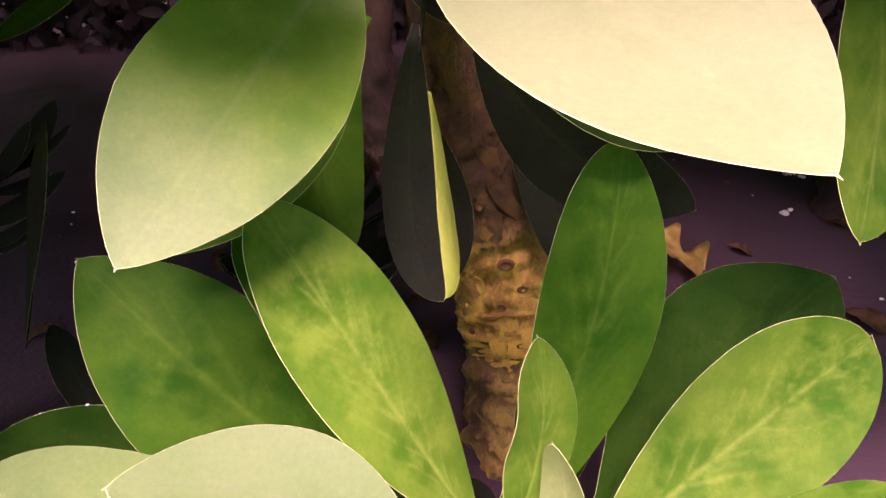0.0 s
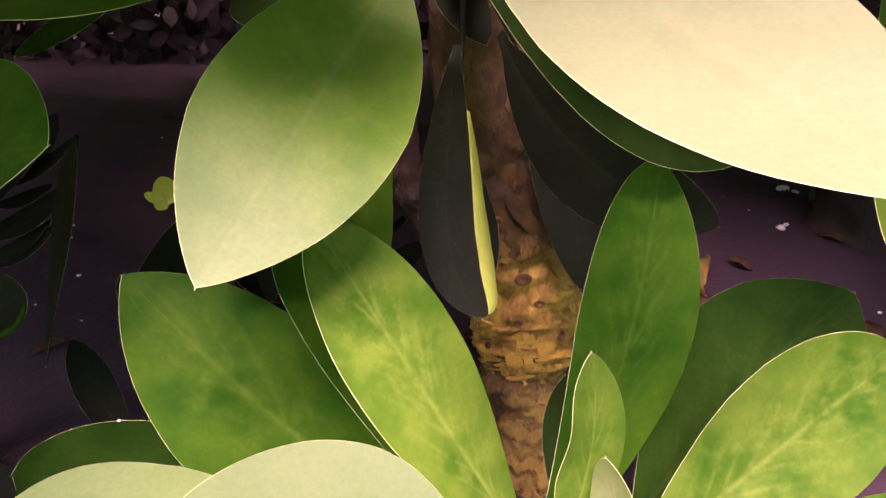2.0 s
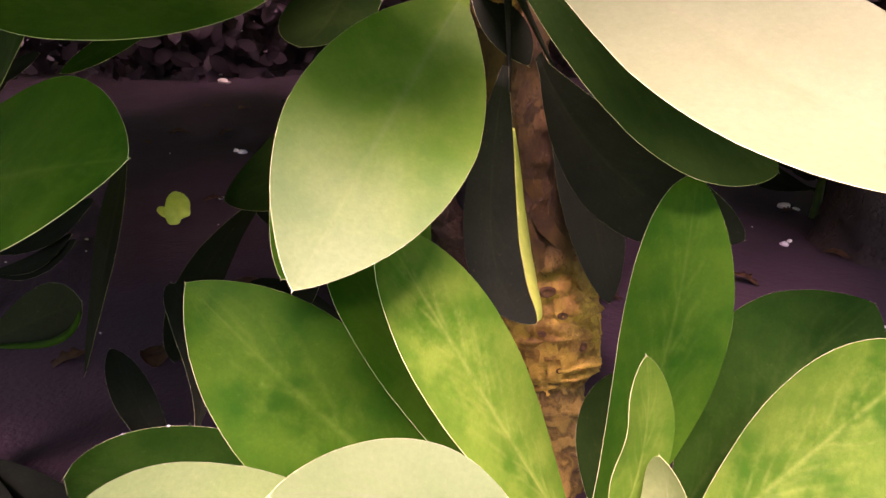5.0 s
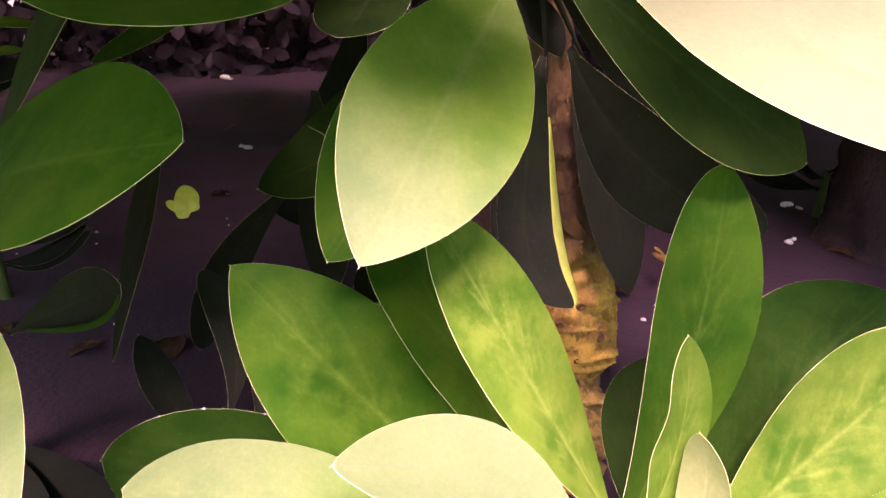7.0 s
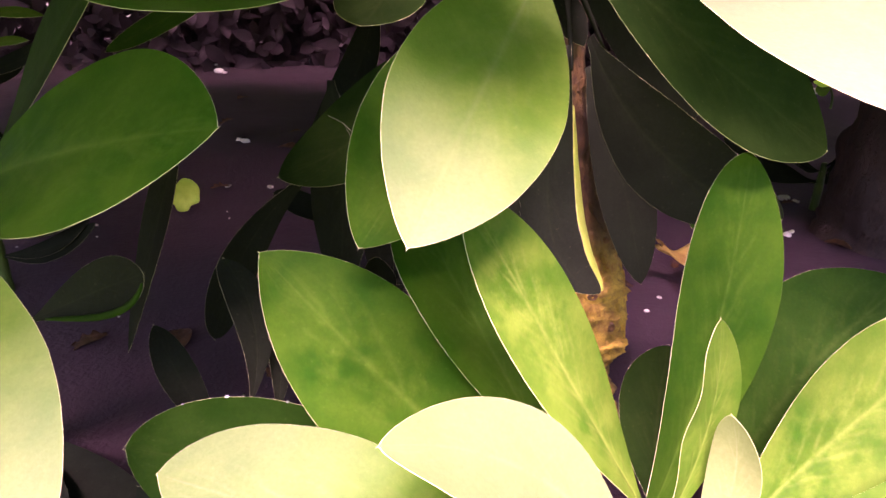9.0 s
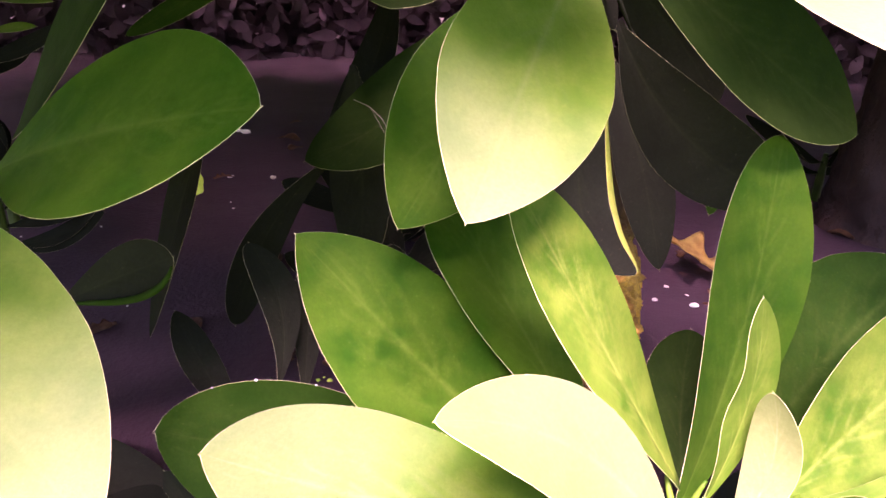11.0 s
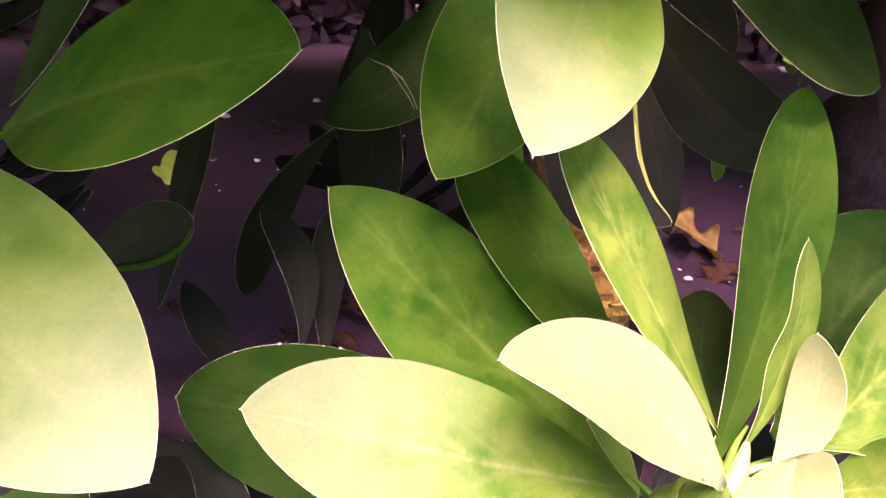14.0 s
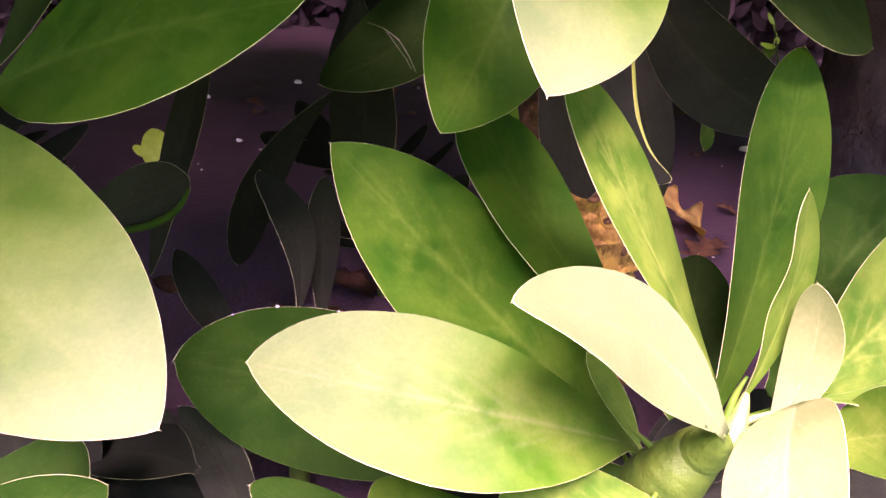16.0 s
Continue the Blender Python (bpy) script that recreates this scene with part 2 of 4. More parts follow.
def mesh_object(name, bm, material, smooth=True):
    data = bpy.data.meshes.new(name)
    if smooth:
        for face in bm.faces:
            face.smooth = True
    bm.to_mesh(data)
    bm.free()
    data.materials.append(material)
    return new(name, data)


def part(name, bm, material, parent, label=""):
    ob = mesh_object(name, bm, material)
    ob.parent = parent
    base = parent.location if parent.parent is None else parent.location + parent.parent.location
    ob.data.transform(Matrix.Translation(-base))
    return tagged(ob, label)


def ring_tube(bm, points, radii, sides, closed_ends=True, wave=None):
    """A tube through points; wave(k, angle) gives a factor on the radius."""
    rings = []
    count = len(points)
    for k, p in enumerate(points):
        ahead = (points[min(k + 1, count - 1)] - points[max(k - 1, 0)]).normalized()
        side = ahead.cross(Vector((0.3, 1, 0.1))).normalized()
        up = side.cross(ahead)
        ring = []
        for j in range(sides):
            angle = 2 * math.pi * j / sides
            r = radii[k] * (wave(k, angle) if wave else 1)
            ring.append(bm.verts.new(p + (side * math.cos(angle) + up * math.sin(angle)) * r))
        rings.append(ring)
    for a, b in zip(rings, rings[1:]):
        for j in range(sides):
            bm.faces.new((a[j], a[(j + 1) % sides], b[(j + 1) % sides], b[j]))
    if closed_ends:
        bm.faces.new(rings[0][::-1])
        bm.faces.new(rings[-1])
    return rings


STEPS, HALF = 30, 6


def outline(u, p, q):
    """The half width of a blade at u of its length, 1 at its widest."""
    widest = p / (p + q)
    g = (u ** p * (1 - u) ** q) / (widest ** p * (1 - widest) ** q) if 0 < u < 1 else 0.0
    return max(g, 0.10 * math.sqrt(1 - u)) if u < widest else g


JOINTS = {}


def leaf(plant, base, tip, facing, width, twist, bow, sway, p, q, skin=None, cup=0.10, rim=0.00012, roll=None, ripple=0.0, label="", fold=None, reach=0.06):
    """One fleshy leaf from base to tip. facing: the way its blade looks; width: half its greatest width; bow, sway: how far
    it bends along and across the blade."""
    base, tip, n = Vector(base), Vector(tip), Vector(facing).normalized()
    along = tip - base
    length = along.length
    along.normalize()
    side = along.cross(n).normalized()
    bm = bmesh.new()
    uv = bm.loops.layers.uv.new("UVMap")
    phase = random.random() * 6
    top, under, edge_l, edge_r = [], [], [], []
    for i in range(STEPS + 1):
        u = 1 - (1 - i / STEPS) ** 1.35
        u = min(u, 0.9995)
        s = 4 * u * (1 - u)
        c = base + along * (u * length) + n * (s * bow) + side * (s * sway)
        th = twist * (u - 0.5)
        lat = side * math.cos(th) - n * math.sin(th)
        nor = n * math.cos(th) + side * math.sin(th)
        w = max(width * outline(u, p, q), 0.0002)
        uneven = [1 + 0.016 * noise.noise(Vector((u * 7, phase * 9 + k * 5, 2))) + 0.007 * noise.noise(Vector((u * 23, phase * 5 + k * 7, 6))) for k in (0, 1)]
        row_t, row_b = [], []
        for j in range(-HALF, HALF + 1):
            v = j / HALF
            lift = cup * w * (v * v - 0.35) - 0.05 * w * math.exp(-(v / 0.12) ** 2) * (1 - u)
            lift += 0.02 * w * math.sin(u * 9 + phase) * v
            x = v * w * (1 + (uneven[v > 0] - 1) * abs(v))
            if ripple and v < 0:
                x *= 1 + ripple * math.sin(u * 15 + 1.0) * u
                lift += ripple * 0.8 * w * v * v * math.sin(u * 11)
            pt = c + lat * x + nor * lift
            thick = 0.0011 * (1 - 0.75 * v * v) * min(1, w / 0.006) + 0.0012 * (1 - u) * math.exp(-(v / 0.3) ** 2)
            row_t.append((bm.verts.new(pt), (v * 0.5 + 0.5, u)))
            row_b.append((bm.verts.new(pt - nor * thick), (v * 0.5 + 0.5, u)))
        top.append(row_t)
        under.append(row_b)
        edge_l.append(row_t[0][0].co - nor * 0.00015)
        edge_r.append(row_t[-1][0].co - nor * 0.00015)

    def quad(a, b, c, d):
        face = bm.faces.new((a[0], b[0], c[0], d[0]))
        for loop, corner in zip(face.loops, (a, b, c, d)):
            loop[uv].uv = corner[1]

    m = 2 * HALF
    for i in range(STEPS):
        for j in range(m):
            quad(top[i][j], top[i][j + 1], top[i + 1][j + 1], top[i + 1][j])
            quad(under[i][j + 1], under[i][j], under[i + 1][j], under[i + 1][j + 1])
        quad(under[i][0], top[i][0], top[i + 1][0], under[i + 1][0])
        quad(top[i][m], under[i][m], under[i + 1][m], top[i + 1][m])
    for i in (0, STEPS):
        for j in range(m):
            quad(top[i][j + 1], top[i][j], under[i][j], under[i][j + 1])
    bmesh.ops.recalc_face_normals(bm, faces=bm.faces)
    for rows in (top, under):
        for i in range(STEPS):
            for j in (0, m):
                bm.edges.get((rows[i][j][0], rows[i + 1][j][0])).smooth = False
    blade = part("leaf", bm, skin or LEAF, plant, label)
    # a short stalk that carries the blade to the stem
    joint = JOINTS.get(plant.name)
    if joint:
        root = min((Vector(j) for j in joint), key=lambda j: (j - base).length)
        if 0.004 < (root - base).length < reach:
            bm = bmesh.new()
            line = [root.lerp(base + along * 0.014, k / 6) - n * (0.0012 + 0.002 * math.sin(k / 6 * math.pi)) for k in range(7)]
            ring_tube(bm, line, [0.0030 - 0.00036 * k for k in range(7)], 8)
            part("leaf_stalk", bm, skin or LEAF, blade)
    # the pale horny margin with its small point
    bm = bmesh.new()
    if rim:
        point = edge_l[-1] + (edge_l[-1] - (edge_l[-4] + edge_r[-4]) / 2).normalized() * 0.0015
        line = edge_l + [point] + edge_r[::-1]
        rim *= {LEAF_DEEP_SHADE: 0.6, LEAF_DARK_SHADE: 0.85}.get(skin, 1.0)
        radii = [rim] * len(line)
        radii[len(edge_l)] = rim * 0.5
        radii[len(edge_l) - 1] = radii[len(edge_l) + 1] = rim * 1.3
        ring_tube(bm, line, radii, 5)
        part("margin", bm, MARGIN, blade)
    # an edge that rolls over and shows its pale inner side
    if roll:
        edge, first, last, size, tone = roll
        line = (edge_l, edge_r)[edge][int(first * STEPS):int(last * STEPS) + 1]
        bm = bmesh.new()
        shift = (n - side * (1 if edge else -1)) * size * 0.5
        ring_tube(bm, [q + shift for q in line], [max(0.0003, size * math.sin(math.pi * (0.06 + 0.9 * k / (len(line) - 1))) ** 0.6) for k in range(len(line))], 10)
        part("rolled_edge", bm, tone, blade, "pale rolled leaf edge")
    # a half of the blade folded back along a sharp crease, painted sunlit
    if fold:
        edge, first, last, size, way = fold
        line = (edge_l, edge_r)[edge][int(first * STEPS):int(last * STEPS) + 1]
        way = Vector(way).normalized()
        bm = bmesh.new()
        rows = []
        for k, q in enumerate(line):
            f = k / (len(line) - 1)
            w = size * (0.02 + math.sin(math.pi * min(1, 0.03 + 0.97 * f)) ** 0.75)
            belly = along.cross(way).normalized()
            rows.append([bm.verts.new(q + way * (w * v) + belly * (0.10 * w * math.sin(math.pi * v) + 0.0006 * noise.noise(Vector((f * 7, v * 2, 3))))) for v in (0, 0.15, 0.35, 0.6, 0.85, 1)])
        for a, b in zip(rows, rows[1:]):
            for j in range(5):
                bm.faces.new((a[j], a[j + 1], b[j + 1], b[j]))
        bmesh.ops.solidify(bm, geom=bm.faces[:], thickness=0.0009)
        part("folded_half", bm, FOLD_LIT, blade, "folded half of the leaf, sunlight painted in as yellow-green")
    return blade


# ---- ground ----
def ground_height(x, y):
    return 0.02 * noise.noise(Vector((x * 2.1, y * 2.1, 0))) + 0.006 * noise.noise(Vector((x * 11, y * 11, 3)))


bm = bmesh.new()
xs = [-40, -12, -5] + [-3 + 0.06 * k for k in range(101)] + [5, 12, 40]
ys = [-40, -12, -4] + [-1 + 0.06 * k for k in range(84)] + [6, 14, 40]
grid = [[bm.verts.new((x, y, ground_height(x, y) if abs(x) < 4 and abs(y) < 5 else 0)) for x in xs] for y in ys]
for a, b in zip(grid, grid[1:]):
    for k in range(len(xs) - 1):
        bm.faces.new((a[k], a[k + 1], b[k + 1], b[k]))
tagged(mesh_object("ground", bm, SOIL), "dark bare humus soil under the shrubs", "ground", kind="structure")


# ---- unseen lawn before the bed, added for its green bounce light ----
LAWN = plain_material("lawn", (0.028, 0.075, 0.008), (0.075, 0.150, 0.020), 9.0, 0.9, 1.0, 0.01)
bm = bmesh.new()
xs = [-40 + 80 * k / 60 for k in range(61)]
front = [[bm.verts.new((x, y if y < 0 else 0.29 + 0.03 * noise.noise(Vector((x * 3, 0, 0))), 0.03 + 0.008 * noise.noise(Vector((x, y, 5))))) for x in xs] for y in (-40, -12, -4, -1.5, -0.6, -0.25, 0)]
for a, b in zip(front, front[1:]):
    for k in range(len(xs) - 1):
        bm.faces.new((a[k], a[k + 1], b[k + 1], b[k]))
tagged(mesh_object("lawn", bm, LAWN), "unseen green lawn added to bounce green light onto the leaves", "lawn", kind="structure")


# ---- plants ----
AXES = {}


def stalk(plant, points, radii, material, label, rough=0.08, name="stem", rings=0.0):
    points = [Vector(q) for q in points]
    fine, size = [], []
    for k in range(len(points) - 1):
        for i in range(18):
            f = i / 18
            before, after = points[max(k - 1, 0)], points[min(k + 2, len(points) - 1)]
            a, b = points[k], points[k + 1]
            fine.append(0.5 * (2 * a + (b - before) * f + (2 * before - 5 * a + 4 * b - after) * f * f + (3 * a - before - 3 * b + after) * f ** 3))
            size.append(radii[k] * (1 - f) + radii[k + 1] * f)
    fine.append(points[-1])
    size.append(radii[-1])
    bm = bmesh.new()
    seed = random.random() * 50

    def wave(k, angle):
        c, s = math.cos(angle), math.sin(angle)
        ring = rings * (abs(math.sin(math.pi * (k / 8.3 + 0.6 * noise.noise(Vector((c, s, k * 0.1)))))) ** 0.6 - 0.6)
        return 1 + ring + rough * (1.4 * noise.noise(Vector((c * 1.3 + seed, s * 1.3, k * 0.22))) + 0.9 * noise.noise(Vector((c * 4, s * 4 + seed, k * 0.62))) + 0.5 * noise.noise(Vector((c * 11, s * 11 + seed, k * 0.9))))

    ring_tube(bm, fine, size, 48, True, wave)
    AXES[name] = (fine, size)
    return part(name, bm, material, plant, label)


tall = thing("tall_shrub", (0.06, 0.60, 0.0), "tall fleshy-leaved shrub with a scarred tan trunk", "shrub", "fleshy shrubs")
young = thing("young_shrub", (0.02, 0.30, 0.0), "low fleshy-leaved rosette with bright green upright leaves", "shrub", "fleshy shrubs")
side = thing("leaning_shrub", (-0.44, 0.46, 0.0), "fleshy-leaved shrub with broad spreading green leaves", "shrub", "fleshy shrubs")
low = thing("shaded_shrub", (-0.22, 0.34, 0.0), "small shaded shrub with narrow dark green leaves", "shrub", "fleshy shrubs")
edge = thing("shrub", (1.30, 1.05, 0.0), "fleshy-leaved shrub with hanging green leaves", "shrub", "fleshy shrubs")

JOINTS["young_shrub"] = [(-0.006, 0.235, 0.12), (-0.003, 0.218, 0.152), (0.015, 0.212, 0.183)]
JOINTS["tall_shrub"] = [(-0.005, 0.50, 0.435), (-0.01, 0.42, 0.455), (0.005, 0.56, 0.42)]
JOINTS["leaning_shrub"] = [(-0.455, 0.45, 0.17), (-0.43, 0.40, 0.30), (-0.42, 0.38, 0.46)]
JOINTS["shaded_shrub"] = [(-0.21, 0.36, 0.05), (-0.20, 0.37, 0.11)]
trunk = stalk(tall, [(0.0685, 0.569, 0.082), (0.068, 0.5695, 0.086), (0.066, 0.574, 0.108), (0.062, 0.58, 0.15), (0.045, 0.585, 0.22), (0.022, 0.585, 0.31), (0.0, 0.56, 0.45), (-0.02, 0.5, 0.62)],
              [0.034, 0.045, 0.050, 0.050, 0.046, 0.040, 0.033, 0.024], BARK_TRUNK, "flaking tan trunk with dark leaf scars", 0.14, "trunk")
stalk(tall, [(0.066, 0.485, -0.05), (0.065, 0.515, 0.0), (0.063, 0.553, 0.050), (0.066, 0.577, 0.12)], [0.038, 0.041, 0.043, 0.038], BARK_RED, "narrower ringed reddish trunk foot below the swollen bark", 0.12, "trunk_foot", 0.16)
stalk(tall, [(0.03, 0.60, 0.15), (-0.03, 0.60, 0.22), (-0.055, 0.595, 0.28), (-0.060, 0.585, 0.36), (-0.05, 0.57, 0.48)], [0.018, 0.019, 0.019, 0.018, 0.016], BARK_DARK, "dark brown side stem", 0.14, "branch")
stalk(tall, [(0.005, 0.57, 0.41), (-0.005, 0.50, 0.435), (-0.01, 0.42, 0.455), (-0.01, 0.36, 0.50)], [0.02, 0.017, 0.015, 0.012], BARK, "brown side branch", 0.12, "branch")
stalk(young, [(0.0, 0.30, -0.03), (-0.005, 0.265, 0.06), (-0.008, 0.232, 0.125), (-0.003, 0.218, 0.152), (0.006, 0.213, 0.172), (0.016, 0.212, 0.184)],
      [0.019, 0.019, 0.0185, 0.0175, 0.012, 0.004], STEM, "short thick green stem", 0.025)
stalk(side, [(-0.48, 0.50, -0.03), (-0.46, 0.47, 0.12), (-0.43, 0.40, 0.30), (-0.42, 0.38, 0.48)], [0.022, 0.02, 0.017, 0.012], BARK, "tan woody stem", 0.12)
stalk(low, [(-0.21, 0.36, -0.03), (-0.21, 0.36, 0.05), (-0.20, 0.37, 0.12)], [0.008, 0.007, 0.005], STEM, "thin green stem", 0.08)
stalk(edge, [(1.30, 1.05, -0.03), (1.22, 0.98, 0.35), (0.75, 0.74, 0.62), (0.32, 0.50, 0.64), (0.22, 0.40, 0.53)], [0.05, 0.045, 0.03, 0.018, 0.01], BARK, "tan woody stem", 0.12)

leaf(young, (0.055, 0.2917, 0.1284), (0.0918, 0.4012, 0.1889), (-0.0534, -0.469, 0.8816), 0.0279, -0.001, -0.0064, -0.0029, 1.16, 0.63, skin=LEAF_DARK_SHADE)
leaf(young, (-0.0072, 0.2254, 0.1804), (-0.096, 0.3572, 0.3069), (0.292, -0.5525, 0.7807), 0.0356, 0.203, -0.0170, 0.0108, 1.49, 0.37, skin=LEAF_HALF_SHADE)
leaf(young, (0.0192, 0.295, 0.0922), (-0.1823, 0.3098, 0.3), (0.47, -0.7223, 0.5074), 0.0469, 0.183, 0.0111, -0.0085, 1.60, 0.85, skin=LEAF_HALF_SHADE)
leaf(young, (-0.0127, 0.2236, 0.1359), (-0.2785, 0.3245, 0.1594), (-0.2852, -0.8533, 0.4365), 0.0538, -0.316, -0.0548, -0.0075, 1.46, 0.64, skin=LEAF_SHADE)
leaf(young, (0.0132, 0.2274, 0.1639), (0.0918, 0.3401, 0.3520), (0.3573, -0.8958, 0.2644), 0.0366, -0.514, -0.0101, 0.0269, 1.08, 0.64, skin=LEAF_HALF_SHADE)
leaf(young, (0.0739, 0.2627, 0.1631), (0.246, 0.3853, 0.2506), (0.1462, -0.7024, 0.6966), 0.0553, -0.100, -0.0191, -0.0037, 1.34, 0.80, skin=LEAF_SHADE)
leaf(young, (0.0184, 0.2336, 0.193), (-0.0765, 0.2599, 0.3501), (0.7008, -0.5017, 0.5071), 0.0334, -0.471, 0.0011, 0.0007, 0.85, 0.65)
leaf(young, (0.0638, 0.2302, 0.1734), (0.2099, 0.2868, 0.2673), (0.0573, -0.8922, 0.448), 0.0401, 0.164, -0.0075, 0.0025, 1.06, 0.53)
leaf(young, (0.0679, 0.2321, 0.1855), (0.1873, 0.1992, 0.245), (-0.4628, -0.0825, 0.8826), 0.0275, -0.040, -0.0136, 0.0052, 1.69, 0.59)
leaf(young, (0.0744, 0.2325, 0.1464), (0.0966, 0.1681, 0.2095), (-0.9705, -0.1918, 0.146), 0.0240, 0.093, -0.0088, -0.0044, 1.22, 0.60)
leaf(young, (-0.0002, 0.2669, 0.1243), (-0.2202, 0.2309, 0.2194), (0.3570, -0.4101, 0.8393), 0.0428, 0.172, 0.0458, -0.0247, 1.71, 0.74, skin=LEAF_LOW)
leaf(young, (0.0047, 0.2434, 0.0928), (-0.1644, 0.1819, 0.1545), (0.3789, -0.121, 0.9175), 0.0436, -0.106, -0.0264, -0.0019, 1.48, 0.45)
leaf(young, (-0.0116, 0.2032, 0.1409), (-0.1086, 0.1833, 0.1685), (0.3296, -0.607, 0.7231), 0.0220, 0.056, -0.0027, -0.0002, 1.10, 0.63)
leaf(young, (-0.1231, 0.2238, 0.0974), (-0.2266, 0.2458, 0.1313), (0.2671, -0.1964, 0.9434), 0.0203, 0.068, -0.0089, -0.0017, 1.17, 0.68, skin=LEAF_SHADE)
leaf(young, (-0.02, 0.2286, 0.1579), (-0.05, 0.2486, 0.2062), (-0.0809, -0.9377, 0.3378), 0.0063, 0.006, -0.0009, 0.0014, 1.00, 0.66)
leaf(young, (-0.0009, 0.1899, 0.1979), (-0.1133, 0.1764, 0.279), (0.5243, -0.5714, 0.6313), 0.0270, 1.135, 0.0017, 0.0188, 0.92, 0.69, skin=LEAF_SUNLIT)
leaf(young, (0.0241, 0.2196, 0.1932), (0.0375, 0.2322, 0.3032), (0.481, -0.8757, 0.0419), 0.0174, 0.100, 0.0029, 0.0101, 0.95, 0.70, ripple=0.1)
leaf(young, (0.0324, 0.2069, 0.1807), (0.0442, 0.2175, 0.2619), (-0.7412, -0.6431, 0.1925), 0.0128, 0.098, -0.0100, 0.0064, 1.00, 0.66, skin=LEAF_YOUNG_LIT)
leaf(young, (0.0382, 0.2004, 0.2063), (-0.0226, 0.0919, 0.1908), (-0.6263, 0.2456, 0.7399), 0.0264, -0.073, 0.0117, 0.0009, 0.42, 0.60, skin=LEAF_YOUNG_LIT)

leaf(tall, (-0.1323, 0.6288, 0.4352), (-0.1846, 0.5343, 0.2923), (-0.1775, -0.7896, 0.5873), 0.0191, 0.031, -0.0161, -0.0071, 1.14, 0.62, skin=LEAF_DEEP_SHADE)
leaf(tall, (0.0458, 0.5495, 0.3683), (0.1013, 0.5, 0.1921), (-0.0072, -0.9633, 0.2684), 0.0243, -0.137, 0.0001, -0.0062, 0.94, 0.72, skin=LEAF_DEEP_SHADE)
leaf(tall, (-0.171, 0.5047, 0.2941), (-0.2629, 0.4759, 0.1493), (0.4884, -0.8616, -0.1382), 0.0189, 0.071, -0.0202, 0.0064, 1.31, 0.54, skin=LEAF_DEEP_SHADE)
leaf(tall, (-0.1638, 0.5146, 0.3581), (-0.1612, 0.5043, 0.1797), (-0.6549, -0.7549, 0.034), 0.0355, 0.267, -0.0140, 0.0083, 0.96, 0.66, skin=LEAF_DEEP_SHADE)
leaf(tall, (-0.017, 0.502, 0.3395), (0.0047, 0.4232, 0.2261), (-0.27, -0.8144, 0.5137), 0.0242, 0.050, -0.0070, 0.0005, 1.24, 0.68, skin=LEAF_DEEP_SHADE)
leaf(tall, (-0.0492, 0.4732, 0.3977), (-0.072, 0.3765, 0.2634), (0.6354, -0.6737, 0.3774), 0.0335, 0.007, -0.0189, 0.0056, 1.27, 0.58, skin=LEAF_HALF_SHADE)
leaf(tall, (0.002, 0.4616, 0.4477), (0.1193, 0.4902, 0.3401), (-0.1928, -0.8754, -0.4433), 0.0240, 0.051, -0.0114, -0.0039, 1.07, 0.62, skin=LEAF_DEEP_SHADE)
leaf(tall, (0.0147, 0.4301, 0.4039), (0.1604, 0.4096, 0.2861), (-0.1201, -0.9925, 0.0241), 0.0313, -0.157, -0.0000, 0.0223, 1.00, 0.72, skin=LEAF_DEEP_SHADE)
leaf(tall, (-0.0139, 0.3644, 0.4059), (0.0001, 0.2933, 0.2852), (-0.4656, -0.3493, 0.8131), 0.0178, 0.911, -0.0364, 0.0323, 0.75, 0.62, skin=LEAF_DEEP_SHADE, fold=(0, 0.10, 0.98, 0.023, (0.45, 0.72, -0.53)), reach=0.12)
leaf(tall, (-0.0809, 0.4186, 0.4072), (-0.1914, 0.4231, 0.3074), (-0.5408, -0.6174, 0.5713), 0.0375, 0.253, -0.0174, -0.0030, 0.96, 0.72, skin=LEAF_DARK_SHADE)
leaf(tall, (-0.0599, 0.3878, 0.4215), (-0.1279, 0.2892, 0.3121), (0.2093, -0.7876, 0.5796), 0.0392, -0.158, -0.0047, -0.0042, 0.76, 0.81, skin=LEAF_HALF_SHADE)
leaf(tall, (-0.0989, 0.561, 0.4873), (-0.1343, 0.4223, 0.4077), (-0.0023, -0.4972, 0.8676), 0.0319, 0.116, -0.0182, 0.0016, 1.05, 0.68, skin=LEAF_DARK_SHADE)
leaf(tall, (-0.0238, 0.3676, 0.4686), (0.14, 0.3467, 0.3523), (0.3053, -0.7645, 0.5677), 0.0435, -0.174, 0.0101, 0.0117, 1.26, 0.77, skin=LEAF_DARK_SHADE)
leaf(tall, (-0.0404, 0.3259, 0.4439), (-0.1035, 0.195, 0.3522), (0.3118, -0.6414, 0.701), 0.0381, 0.020, 0.0016, 0.0002, 0.95, 0.85, skin=LEAF_TIP_LIT)
leaf(tall, (-0.0453, 0.2764, 0.4742), (0.0757, 0.1261, 0.4069), (-0.2130, -0.4641, 0.8598), 0.0408, -0.536, -0.0028, -0.0130, 1.95, 0.90, skin=LEAF_LIT)
leaf(tall, (-0.0279, 0.4400, 0.4455), (0.0042, 0.4017, 0.4012), (0.25, -0.75, 0.61), 0.0150, 0.2, 0.002, 0.0, 0.9, 0.8, skin=LEAF_DEEP_SHADE)

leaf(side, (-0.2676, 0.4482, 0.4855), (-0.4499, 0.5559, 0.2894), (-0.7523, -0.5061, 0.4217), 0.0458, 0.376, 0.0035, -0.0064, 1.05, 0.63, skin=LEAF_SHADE)
